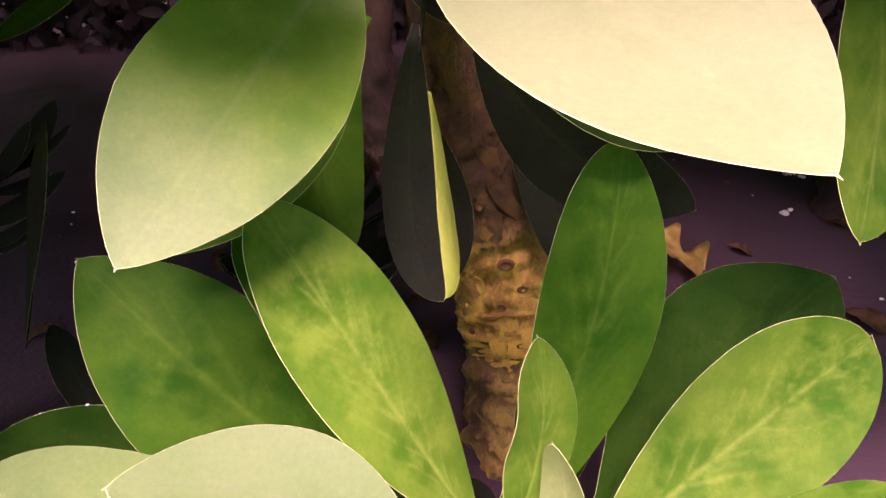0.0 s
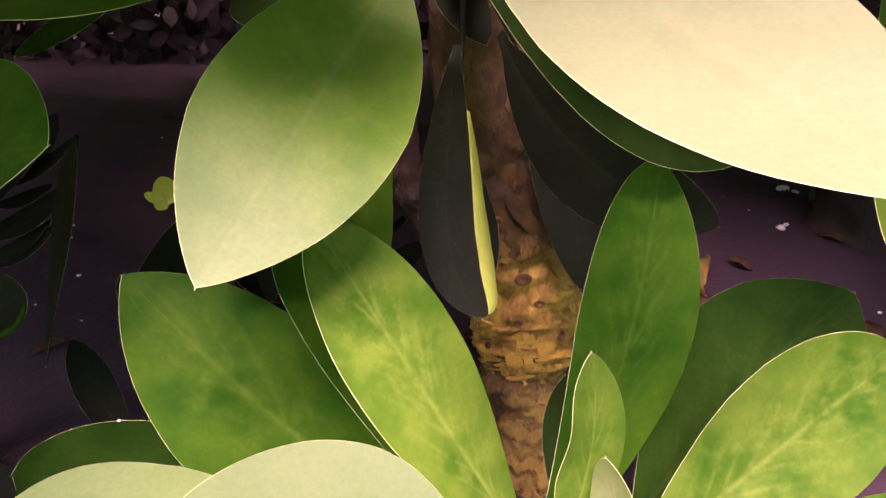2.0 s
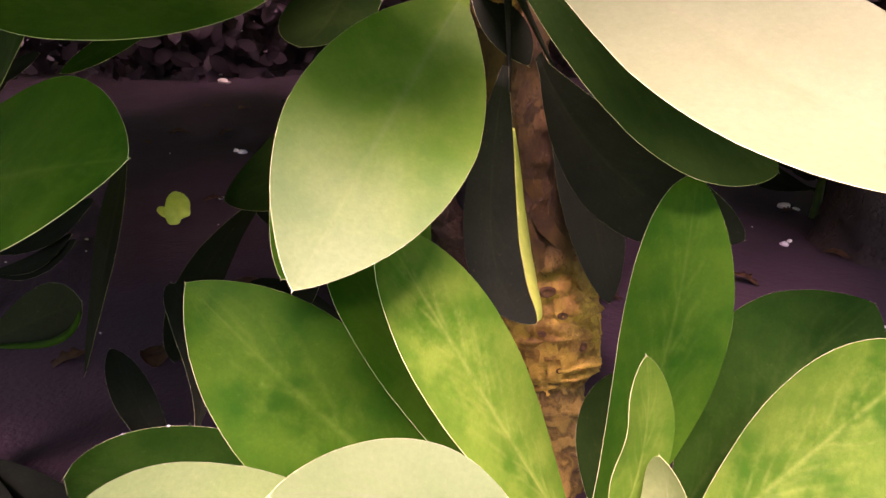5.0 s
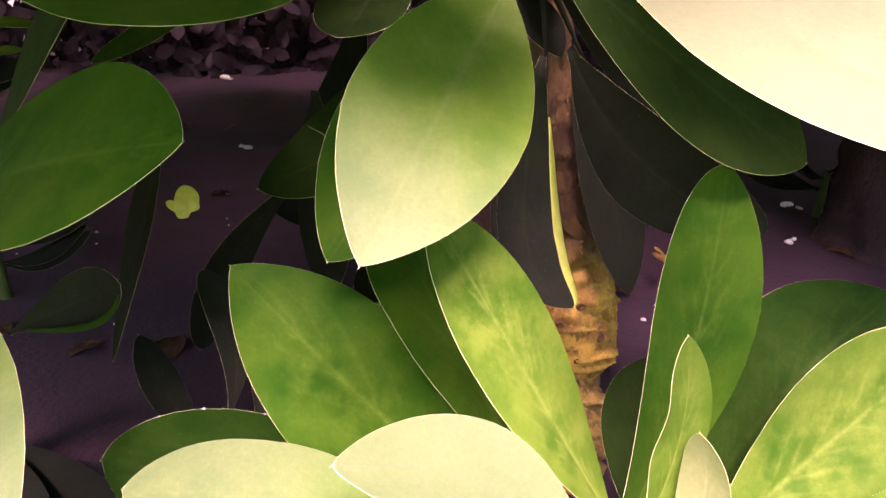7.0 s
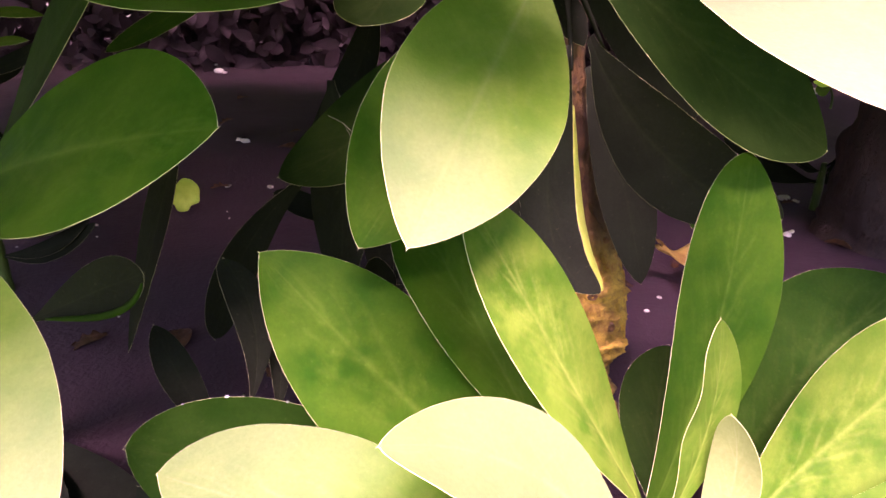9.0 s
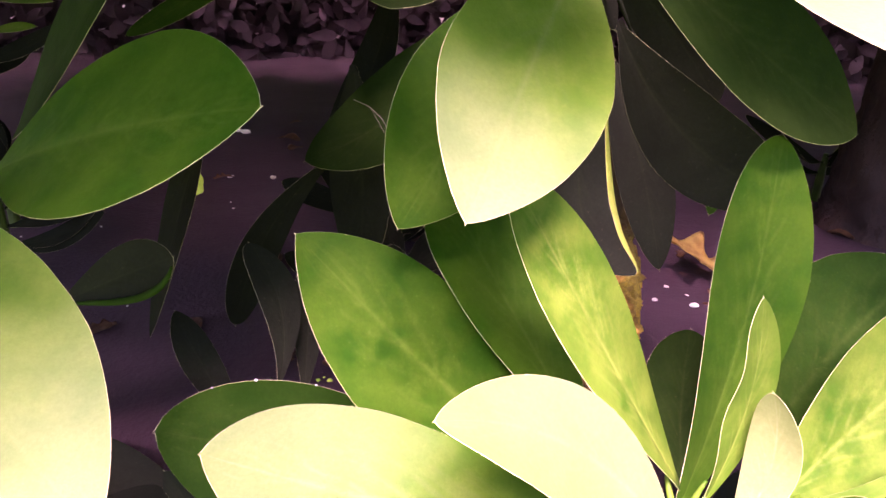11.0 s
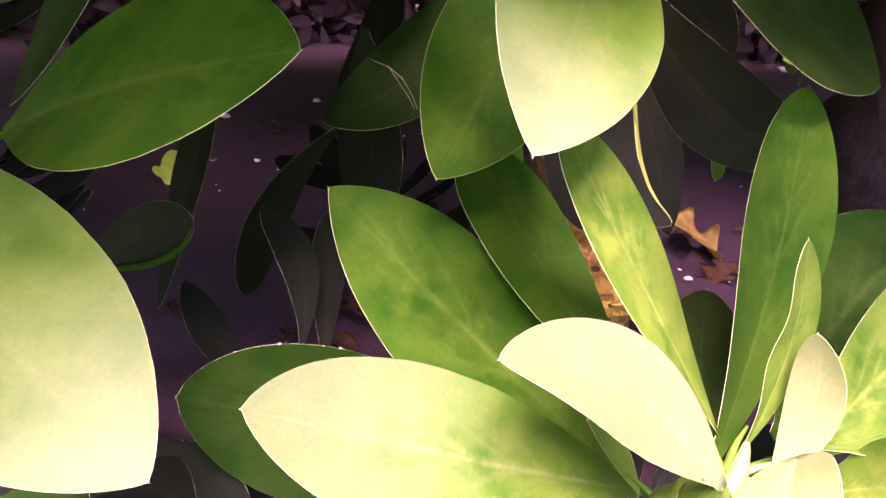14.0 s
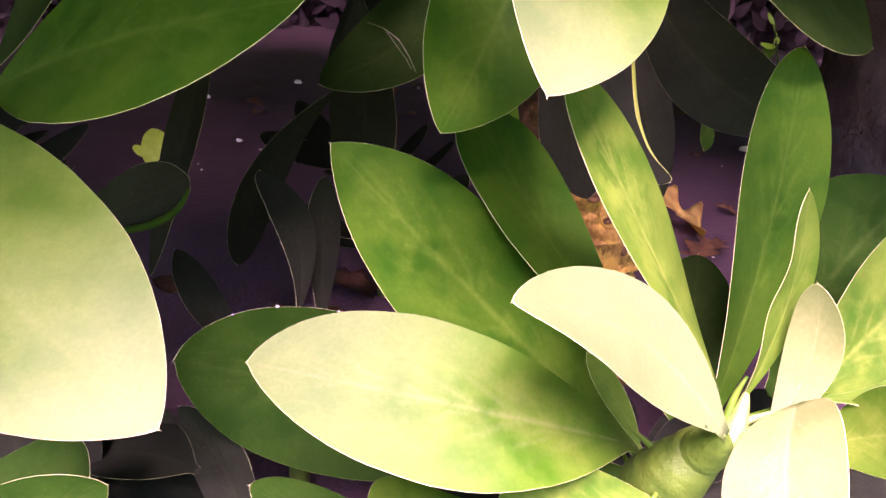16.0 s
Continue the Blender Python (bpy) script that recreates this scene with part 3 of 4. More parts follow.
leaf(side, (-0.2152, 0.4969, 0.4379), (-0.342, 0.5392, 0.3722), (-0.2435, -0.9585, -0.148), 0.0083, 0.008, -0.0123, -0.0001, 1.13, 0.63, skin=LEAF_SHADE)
leaf(side, (-0.2608, 0.4459, 0.3357), (-0.3235, 0.4506, 0.1528), (-0.7575, -0.6055, 0.2439), 0.0216, 0.398, -0.0010, 0.0060, 0.79, 0.68, skin=LEAF_DEEP_SHADE)
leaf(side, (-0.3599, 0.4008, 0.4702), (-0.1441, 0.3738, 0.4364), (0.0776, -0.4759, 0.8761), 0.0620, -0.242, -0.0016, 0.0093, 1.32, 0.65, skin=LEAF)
leaf(side, (-0.3849, 0.3999, 0.3023), (-0.1921, 0.2869, 0.3728), (-0.538, -0.4899, 0.686), 0.0586, -0.088, 0.0115, -0.0020, 1.10, 0.76, skin=LEAF_HALF_SHADE)
leaf(side, (-0.3605, 0.3921, 0.2109), (-0.2672, 0.3634, 0.2614), (-0.3964, -0.8894, 0.2277), 0.0191, -0.029, -0.0065, -0.0024, 1.19, 0.59, skin=LEAF_DEEP_SHADE, roll=(1, 0.12, 0.94, 0.0026, LEAF_SHADE))
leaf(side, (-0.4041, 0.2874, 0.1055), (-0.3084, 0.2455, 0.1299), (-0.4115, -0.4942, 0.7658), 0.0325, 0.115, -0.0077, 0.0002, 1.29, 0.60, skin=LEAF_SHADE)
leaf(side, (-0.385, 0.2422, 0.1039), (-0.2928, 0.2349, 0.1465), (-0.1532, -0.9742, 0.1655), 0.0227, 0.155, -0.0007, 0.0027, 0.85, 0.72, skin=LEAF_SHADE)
leaf(side, (-0.4047, 0.3029, 0.3262), (-0.2467, 0.178, 0.2255), (0.0938, -0.5502, 0.8298), 0.0557, 0.243, -0.0095, 0.0058, 0.73, 0.80, skin=LEAF_TIP_LIT)

leaf(low, (-0.2422, 0.4014, 0.0987), (-0.3054, 0.4622, 0.1695), (0.3295, -0.5503, 0.7672), 0.0150, 0.037, -0.0085, -0.0008, 1.09, 0.67, skin=LEAF_DEEP_SHADE)
leaf(low, (-0.192, 0.3682, 0.1474), (-0.1891, 0.4352, 0.2388), (0.5232, -0.6949, 0.4933), 0.0137, 0.050, -0.0043, 0.0015, 1.21, 0.63, skin=LEAF_DEEP_SHADE)
leaf(low, (-0.2085, 0.3527, 0.1633), (-0.2321, 0.418, 0.2484), (0.6158, -0.5336, 0.5798), 0.0167, -0.069, 0.0101, 0.0101, 1.39, 0.59, skin=LEAF_DEEP_SHADE)
leaf(low, (-0.2621, 0.284, 0.1081), (-0.3626, 0.3751, 0.0488), (-0.4261, 0.1135, 0.8975), 0.0270, 0.439, 0.0012, 0.0072, 1.09, 0.67, skin=LEAF_DEEP_SHADE)
leaf(low, (-0.2332, 0.2613, 0.0608), (-0.2861, 0.3476, 0.1072), (-0.4789, -0.6248, 0.6167), 0.0197, -0.205, -0.0110, 0.0022, 0.94, 0.71, skin=LEAF_DEEP_SHADE)

leaf(edge, (0.2091, 0.3756, 0.459), (0.18, 0.2713, 0.3269), (0.3351, -0.774, 0.5372), 0.0307, -0.169, 0.0068, -0.0032, 1.04, 0.65)

leaf(tall, (0.1697, 0.5727, 0.2619), (0.1547, 0.5380, 0.2303), (0.2, -0.9, 0.3), 0.0085, 0.1, 0.003, 0.001, 1.1, 0.7, skin=LEAF_SHADE)


# a thick trunk in the shade further back
far = thing("tree_trunk", (0.75, 1.08, 0.0), "thick dark brown trunk in deep shade", "tree trunk")
stalk(far, [(0.74, 1.08, -0.04), (0.75, 1.08, 0.10), (0.77, 1.09, 0.45), (0.82, 1.11, 1.30)], [0.115, 0.098, 0.090, 0.080], BARK_FAR, "dark brown fissured bark", 0.10, "bark")


# added low leaves, dark with painted shade, fill gaps round the young shrub
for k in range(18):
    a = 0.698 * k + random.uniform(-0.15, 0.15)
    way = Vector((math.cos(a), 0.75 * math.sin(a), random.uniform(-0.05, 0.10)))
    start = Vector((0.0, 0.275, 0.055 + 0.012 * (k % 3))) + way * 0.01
    leaf(young, start, start + way * random.uniform(0.12, 0.16), (0.1 * math.cos(a), -0.25, 1), random.uniform(0.022, 0.030), random.uniform(-0.3, 0.3), 0.006, 0.0, 1.25, 0.6, skin=LEAF_DEEP_SHADE)


# further dark leaves laid over bright soil to keep it dim
leaf(young, (0.05, 0.272, 0.055), (0.26, 0.325, 0.055), (0.0, -0.25, 1), 0.046, 0.1, 0.010, 0.0, 1.2, 0.6, skin=LEAF_DEEP_SHADE)
leaf(young, (0.05, 0.272, 0.050), (0.22, 0.40, 0.045), (0.0, -0.25, 1), 0.038, 0.1, 0.010, 0.0, 1.2, 0.6, skin=LEAF_DEEP_SHADE)
leaf(side, (-0.47, 0.48, 0.06), (-0.36, 0.30, 0.045), (0.0, -0.25, 1), 0.050, 0.1, 0.012, 0.0, 1.2, 0.6, skin=LEAF_DEEP_SHADE)
leaf(side, (-0.47, 0.48, 0.06), (-0.27, 0.32, 0.035), (0.0, -0.25, 1), 0.042, -0.1, 0.012, 0.0, 1.2, 0.6, skin=LEAF_DEEP_SHADE)


# dark clumps deeper in the shade
def clump(place, count, reach, label):
    plant = thing("shaded_shrub", place, label, "shrub", "fleshy shrubs")
    top = Vector(place) + Vector((0, 0, 0.10))
    stalk(plant, [(place[0], place[1], -0.03), (place[0], place[1], 0.05), tuple(top)], [0.009, 0.008, 0.005], STEM, "thin green stem")
    for k in range(count):
        a = 2.4 * k + random.uniform(-0.4, 0.4)
        rise = random.uniform(0.25, 1.1)
        way = Vector((math.cos(a), math.sin(a) * 0.8, rise)).normalized()
        start = top - Vector((0, 0, 0.05 * random.random())) + way * 0.005
        facing = Vector((-math.cos(a) * rise, -math.sin(a) * rise - 0.5, 0.8))
        long = reach * random.uniform(0.8, 1.2)
        leaf(plant, start, start + way * long, facing - way * facing.dot(way), long * random.uniform(0.12, 0.18), random.uniform(-0.4, 0.4),
             -0.08 * long, random.uniform(-0.05, 0.05) * long, 1.2, 0.65, skin=LEAF_DEEP_SHADE)
    return plant


clump((-0.66, 0.86, 0.0), 9, 0.16, "shaded clump of narrow dark green leaves")
clump((-0.13, 0.68, 0.0), 7, 0.13, "shaded clump of narrow dark green leaves")
clump((-0.15, 0.88, 0.0), 8, 0.15, "shaded clump of narrow dark green leaves")
clump((-0.75, 1.05, 0.0), 9, 0.19, "shaded clump of narrow dark green leaves")
clump((0.72, 1.25, 0.0), 8, 0.18, "shaded clump of narrow dark green leaves")
sprig = clump((-0.66, 0.86, 0.20), 4, 0.12, "upright sprig of narrow green leaves in the shade")
leaf(sprig, (-0.602, 0.830, 0.372), (-0.522, 0.820, 0.373), (0.0, -0.6, 0.8), 0.009, 0.2, 0.004, 0.0, 1.1, 0.9)
leaf(sprig, (-0.610, 0.830, 0.335), (-0.545, 0.820, 0.345), (0.0, -0.6, 0.8), 0.008, 0.2, 0.003, 0.0, 1.1, 0.9)


# the pale crown of the rosette, where the youngest leaves join the stem
stalk(young, [(-0.002, 0.2130, 0.166), (0.007, 0.2085, 0.176), (0.016, 0.2085, 0.183), (0.0255, 0.2200, 0.1985)], [0.0095, 0.0085, 0.0062, 0.0014], CROWN, "pale green crown of the rosette", 0.06, "crown")
stalk(young, [(0.006, 0.2090, 0.176), (0.016, 0.2060, 0.178), (0.026, 0.2062, 0.179), (0.0345, 0.2085, 0.186)], [0.0055, 0.0062, 0.0060, 0.0035], CROWN, "pale green leaf base", 0.06, "leaf_base")
stalk(young, [(0.000, 0.2170, 0.158), (0.003, 0.2080, 0.174), (0.001, 0.1985, 0.1870), (-0.003, 0.1905, 0.1985)], [0.0120, 0.0118, 0.0072, 0.0012], STEM, "green leaf base", 0.02, "leaf_base")


# dew on a leaf margin
DEW = Nodes("dew")
DEW.shader.inputs["Base Color"].default_value = (0.95, 0.97, 1.0, 1.0)
DEW.shader.inputs["Roughness"].default_value = 0.03
DEW.shader.inputs["Transmission Weight"].default_value = 0.6
DEW.shader.inputs["IOR"].default_value = 1.33


def dew(place, size):
    bm = bmesh.new()
    bmesh.ops.create_icosphere(bm, subdivisions=2, radius=size)
    for v in bm.verts:
        v.co.z *= 0.8
    ob = mesh_object("dew_drop", bm, DEW.mat)
    ob.location = place
    tagged(ob, "tiny clear dew drop on a leaf margin", "dew drop", "dew drops")


for place, size in (((-0.2178, 0.3428, 0.1848), 0.0011), ((-0.1799, 0.3453, 0.1789), 0.0009), ((-0.2443, 0.3370, 0.1829), 0.0007)):
    dew(place, size)


# ---- bark details ----
def on_trunk(k, angle, out=0.0):
    """A place on the trunk's skin and the axes there."""
    axis, size = AXES["trunk"]
    ahead = (axis[k + 1] - axis[k - 1]).normalized()
    around = ahead.cross(Vector((0.3, 1, 0.1))).normalized()
    up = around.cross(ahead)
    way = around * math.cos(angle) + up * math.sin(angle)
    flat = ahead.cross(way).normalized()
    m = Matrix((flat, ahead, way)).transposed().to_4x4()
    return Matrix.Translation(axis[k] + way * (size[k] + out)) @ m


def dish(rim, depth, sides=12):
    """An oval scar: a raised lip round a hollow."""
    bm = bmesh.new()
    rings = []
    for r, h in ((1.3, -1.4), (1.0, 0.0), (0.8, 0.05), (0.55, -0.35), (0.25, -0.6)):
        rings.append([bm.verts.new((rim * r * math.cos(2 * math.pi * j / sides), rim * 0.62 * r * math.sin(2 * math.pi * j / sides) * (1.25 if j > sides / 2 else 1), depth * h)) for j in range(sides)])
    for a, b in zip(rings, rings[1:]):
        for j in range(sides):
            bm.faces.new((a[j], a[(j + 1) % sides], b[(j + 1) % sides], b[j]))
    bm.faces.new(rings[-1])
    for face in bm.faces:
        face.smooth = True
    data = bpy.data.meshes.new("leaf_scar")
    bm.to_mesh(data)
    bm.free()
    data.materials.append(SCAR)
    return data


def flake(seed, wide, tall_size):
    """A thin bark plate with a ragged outline, lifting at its lower edge."""
    rng = random.Random(seed)
    bm = bmesh.new()
    rim, back = [], []
    for j in range(11):
        a = 2 * math.pi * j / 11
        r = rng.uniform(0.6, 1.15)
        x, y = wide * r * math.cos(a), tall_size * r * math.sin(a)
        lift = 0.0006 + 0.0012 * max(0, -math.sin(a)) * rng.random() - 14 * x * x
        rim.append(bm.verts.new((x, y, lift)))
        back.append(bm.verts.new((x * 1.04, y * 1.04, lift - 0.0035)))
    centre = bm.verts.new((0, 0, 0.0009))
    for j in range(11):
        bm.faces.new((centre, rim[j], rim[(j + 1) % 11]))
        bm.faces.new((rim[j], back[j], back[(j + 1) % 11], rim[(j + 1) % 11]))
    data = bpy.data.meshes.new("bark_flake")
    bm.to_mesh(data)
    bm.free()
    data.materials.append(BARK_TRUNK)
    return data


def stick(name, data, m, owner):
    ob = new(name, data)
    ob.parent = owner
    ob.matrix_basis = Matrix.Translation(-owner.parent.location) @ m
    return ob


scars = [dish(0.0060, 0.0022), dish(0.0036, 0.0016), dish(0.0085, 0.0030), dish(0.0048, 0.0022)]
flakes = [flake(k, 0.007 + 0.002 * (k % 4), 0.014 + 0.006 * (k % 3)) for k in range(9)]
steps = len(AXES["trunk"][0])
rng = random.Random(5)
for k in range(30):
    step = 26 + int((steps - 52) * k / 30)
    m = on_trunk(step, 2.4 * k + rng.uniform(-0.6, 0.6), 0.0026) @ pose(0, 0, 0, 0, 0, rng.uniform(-35, 35)) @ Matrix.Diagonal((rng.uniform(0.7, 1.4), rng.uniform(0.6, 1.2), 1, 1))
    stick("leaf_scar", scars[rng.randrange(4)], m, trunk)
for k in range(110):
    m = on_trunk(rng.randrange(36, steps - 30), rng.uniform(0, 2 * math.pi), rng.uniform(-0.0015, 0.0015)) @ pose(0, 0, 0, 0, 0, rng.uniform(-40, 40))
    stick("bark_flake", flakes[k % 9], m, trunk)


# ---- litter on the ground ----
def dry_leaf(name, place, length, turn, tilt, lobes, label, material=None):
    """A fallen leaf with lobed edges, curled up from the ground."""
    bm = bmesh.new()
    rows = []
    count = 36 if lobes > 0.5 else 16
    wide = 6 if lobes > 0.5 else 3
    for i in range(count + 1):
        u = i / count
        w = 0.34 * length * math.sin(math.pi * min(1, u * 0.96 + 0.02)) ** 0.6
        w *= 1 - lobes * (0.5 + 0.5 * math.cos(u * 2 * math.pi * 3.5))
        w = max(w, 0.002)
        row = []
        for j in range(-wide, wide + 1):
            v = j / wide
            z = 0.9 * w * w / length * v * v + 0.07 * length * math.sin(u * 3.0) ** 2 + 0.035 * length * noise.noise(Vector((u * 6, v * 3, length * 90)))
            row.append(bm.verts.new((w * v, (u - 0.5) * length + 0.07 * length * abs(v) ** 1.5 * lobes, z)))
        rows.append(row)
    for a, b in zip(rows, rows[1:]):
        for j in range(2 * wide):
            bm.faces.new((a[j], a[j + 1], b[j + 1], b[j]))
    bmesh.ops.solidify(bm, geom=bm.faces[:], thickness=0.0006)
    ob = mesh_object(name, bm, material or DRY)
    x, y = place
    ob.matrix_basis = pose(x, y, ground_height(x, y) + 0.004, tilt, 0, turn)
    return tagged(ob, label, "fallen leaf", "fallen leaves")


dry_leaf("fallen_leaf", (0.352, 0.888), 0.185, 66, 36, 0.85, "curled tan lobed dry leaf on dark soil")
dry_leaf("fallen_leaf", (0.335, 0.800), 0.09, -60, 12, 0.6, "curled brown lobed dry leaf on dark soil", SCAR)
dry_leaf("fallen_leaf", (-0.17, 0.69), 0.08, 70, 10, 0.3, "curled dark brown dry leaf on dark soil", SCAR)
for k in range(60):
    dry_leaf("fallen_leaf", (rng.uniform(-0.9, 0.9), rng.uniform(0.62, 2.3)), rng.uniform(0.03, 0.06), rng.uniform(0, 360), rng.uniform(0, 15), rng.choice((0.0, 0.2, 0.5)),
             "small dark brown dry leaf on dark soil", SCAR)

# near-white blobs stand in for sunlit specks on the shaded soil
PALE = plain_material("pale_fleck", (0.80, 0.77, 0.66), (0.92, 0.90, 0.82), 80.0, 0.5, 0.3)


def pebble(x, y, size, lift=0.0, material=None, label="pale blob in place of a sunlit speck on dark soil", kind="stone", group="pale stones"):
    bm = bmesh.new()
    bmesh.ops.create_icosphere(bm, subdivisions=2, radius=size)
    for v in bm.verts:
        v.co *= 1 + 0.5 * noise.noise(v.co / size * 0.9 + Vector((x * 40, y * 40, 0)))
        v.co.z *= 0.55
    ob = mesh_object("pebble" if material is None else "bud", bm, material or PALE)
    ob.location = (x, y, ground_height(x, y) + size * 0.25 + lift)
    tagged(ob, label, kind, group)


for x, y, size in ((-0.846, 2.778, 0.020), (-0.82, 2.76, 0.010), (-0.982, 3.05, 0.014), (-0.90, 2.95, 0.008), (-0.474, 1.356, 0.006), (1.50, 2.62, 0.020), (1.53, 2.70, 0.014), (0.699, 1.329, 0.013), (0.716, 1.31, 0.008), (0.579, 1.087, 0.008),
                   (0.595, 1.10, 0.005), (-0.511, 1.698, 0.012), (-0.53, 1.71, 0.008), (-0.387, 1.355, 0.007), (0.231, 0.802, 0.004), (0.284, 0.788, 0.006), (-0.302, 1.906, 0.012),
                   (0.10, 1.00, 0.011), (-0.192, 0.651, 0.004), (0.29, 0.83, 0.003), (0.27, 0.86, 0.004), (-0.34, 1.30, 0.004), (-0.1, 1.4, 0.006)):
    pebble(x, y, size)
# yellow-green blobs for lit scraps, their brightness held in the colour
for x, y, size in ((-0.213, 0.607, 0.0028), (-0.200, 0.606, 0.0034), (-0.179, 0.609, 0.0024), (-0.207, 0.612, 0.0018)):
    pebble(x, y, size, 0.0, SPROUT_LIT, "tiny yellow-green blob in place of a sunlit scrap on dark soil", "bud", "fallen buds")
for k in range(46):
    pebble(rng.uniform(-0.75, 0.75), rng.uniform(0.62, 1.9), rng.uniform(0.0014, 0.0032))

seedling = thing("seedling", (-0.520, 1.215, 0.0), "small yellow-green seedling in dark soil, sunlight painted into its leaves", "plant")
stalk(seedling, [(-0.520, 1.215, -0.02), (-0.518, 1.213, 0.003), (-0.505, 1.200, 0.045), (-0.495, 1.191, 0.062)], [0.0016, 0.0014, 0.0012, 0.001], STEM, "thin green stem", 0.05)
leaf(seedling, (-0.494, 1.190, 0.062), (-0.522, 1.182, 0.004), (0.05, -0.85, 0.55), 0.024, 0.5, -0.006, 0.0, 0.45, 0.62, skin=SPROUT_LIT, ripple=0.18)
leaf(seedling, (-0.514, 1.208, 0.008), (-0.546, 1.196, 0.030), (0.2, -0.7, 0.7), 0.010, 0.2, -0.003, 0.0, 0.8, 0.5, skin=SPROUT_LIT)


weed = thing("weed", (1.40, 2.36, 0.0), "small lime green weed with narrow sunlit leaves", "plant")
JOINTS["weed"] = [(1.40, 2.36, 0.02), (1.3760, 2.3721, 0.1243)]
stalk(weed, [(1.40, 2.36, -0.02), (1.40, 2.36, 0.03), (1.3755, 2.3505, 0.0779), (1.3723, 2.3899, 0.1612)], [0.005, 0.0045, 0.0035, 0.002], STEM, "thin green stem", 0.05)
leaf(weed, (1.3796, 2.3525, 0.0837), (1.3189, 2.3640, 0.0880), (0.0, -0.5, 0.85), 0.018, 0.2, -0.006, 0.0, 1.0, 0.7, skin=SPROUT_LIT)
leaf(weed, (1.3775, 2.3476, 0.0724), (1.3267, 2.3474, 0.0550), (0.1, -0.8, 0.6), 0.022, 0.2, -0.006, 0.0, 1.0, 0.7, skin=LEAF)
leaf(weed, (1.3722, 2.3847, 0.1501), (1.3483, 2.4086, 0.1934), (0.0, -0.5, 0.85), 0.013, 0.2, -0.004, 0.0, 1.0, 0.7, skin=SPROUT_LIT)
leaf(weed, (1.3756, 2.3548, 0.0872), (1.3757, 2.3565, 0.1146), (0.0, -0.5, 0.85), 0.011, 0.2, -0.004, 0.0, 1.0, 0.7, skin=SPROUT_LIT)


# silk threads across a shaded leaf
SILK = plain_material("silk", (0.26, 0.26, 0.18), (0.38, 0.38, 0.27), 80.0, 0.6, 0.1)


def thread(points, size):
    bm = bmesh.new()
    ring_tube(bm, [Vector(q) for q in points], [size] * len(points), 5)
    tagged(mesh_object("silk_thread", bm, SILK), "thin pale silk thread across a dark leaf", "thread", "silk threads")


thread([(-0.1597, 0.4515, 0.3442), (-0.1479, 0.4390, 0.3418), (-0.1391, 0.4265, 0.3366), (-0.1335, 0.4142, 0.3287), (-0.1294, 0.4027, 0.3201)], 0.00013)
thread([(-0.1479, 0.4390, 0.3418), (-0.1425, 0.4300, 0.3352), (-0.1350, 0.4130, 0.3265), (-0.1320, 0.4040, 0.3215)], 0.00009)


# ---- added foliage overhead and behind, to shape the light ----
def simple_leaves(name, count, place, size, material, label, category):
    """Many leaves in one mesh; place() gives a point and the ways the leaf runs and faces."""
    verts, faces = [], []
    for _ in range(count):
        p, run, face = place()
        run, face = run.normalized(), face.normalized()
        across = run.cross(face).normalized()
        face = across.cross(run)
        long = size * random.uniform(0.7, 1.25)
        wide = long * random.uniform(0.17, 0.25)
        start = len(verts)
        for u, w, z in ((0, 0.12, 0), (0.3, 0.62, 0.05), (0.62, 1.0, 0.03), (0.86, 0.72, -0.03), (1, 0.05, -0.1)):
            for s in (-1, 0, 1):
                verts.append(p + run * (u * long) + across * (s * w * wide) + face * ((z + (0.03 if s else 0)) * long))
        for k in range(4):
            a = start + 3 * k
            faces.append((a, a + 1, a + 4, a + 3))
            faces.append((a + 1, a + 2, a + 5, a + 4))
    data = bpy.data.meshes.new(name)
    data.from_pydata(verts, [], faces)
    for polygon in data.polygons:
        polygon.use_smooth = True
    data.materials.append(material)
    return tagged(new(name, data), label, category, kind="stuff")


# places to keep sunlit: the added canopy is left open towards the sun
GAPS = [((0.055, 0.13, 0.43), 0.06), ((-0.05, 0.165, 0.25), 0.04), ((-0.108, 0.168, 0.33), 0.012), ((0.04, 0.19, 0.22), 0.06), ((-0.27, 0.20, 0.24), -0.03),
        ((0.15, 0.25, 0.23), 0.05), ((-0.03, 0.245, 0.27), 0.03), ((0.075, 0.30, 0.28), -0.02), ((0.36, 0.92, 0.02), 0.05), ((-0.515, 1.20, 0.04), 0.05), ((0.055, 0.53, 0.15), 0.075)]


def overhead():
    while True:
        x, y = random.uniform(-1.7, 1.7), 0.10 + 2.3 * random.random() ** 1.3
        z = (random.uniform(0.57, 0.66) if y < 0.45 else random.uniform(0.50, 0.62)) + 0.12 * max(0, y - 0.6) + random.random() ** 2 * (0.22 + 0.3 * noise.noise(Vector((x * 2.2, y * 2.2, 7))))
        spot = Vector((x, y, z))
        for goal, room in GAPS:
            away = spot - Vector(goal)
            if (away - SUN_TO * away.dot(SUN_TO)).length < room + 0.05:
                break
        else:
            break
    # the outer branches end unevenly
    spot.x += (x / 1.7) ** 4 * 0.75 * noise.noise(Vector((y * 1.7, 3.0 if x > 0 else 8.0, 2)))
    spot.y += ((y - 0.1) / 2.3) ** 4 * 0.7 * noise.noise(Vector((x * 1.6, 5.0, 6)))
    a = random.uniform(0, 2 * math.pi)
    run = Vector((math.cos(a), math.sin(a) + 0.2, random.uniform(-0.25, 0.25))).normalized()
    return spot - run * 0.06, run, Vector((random.uniform(-0.4, 0.4), random.uniform(-0.5, 0.2), 1))


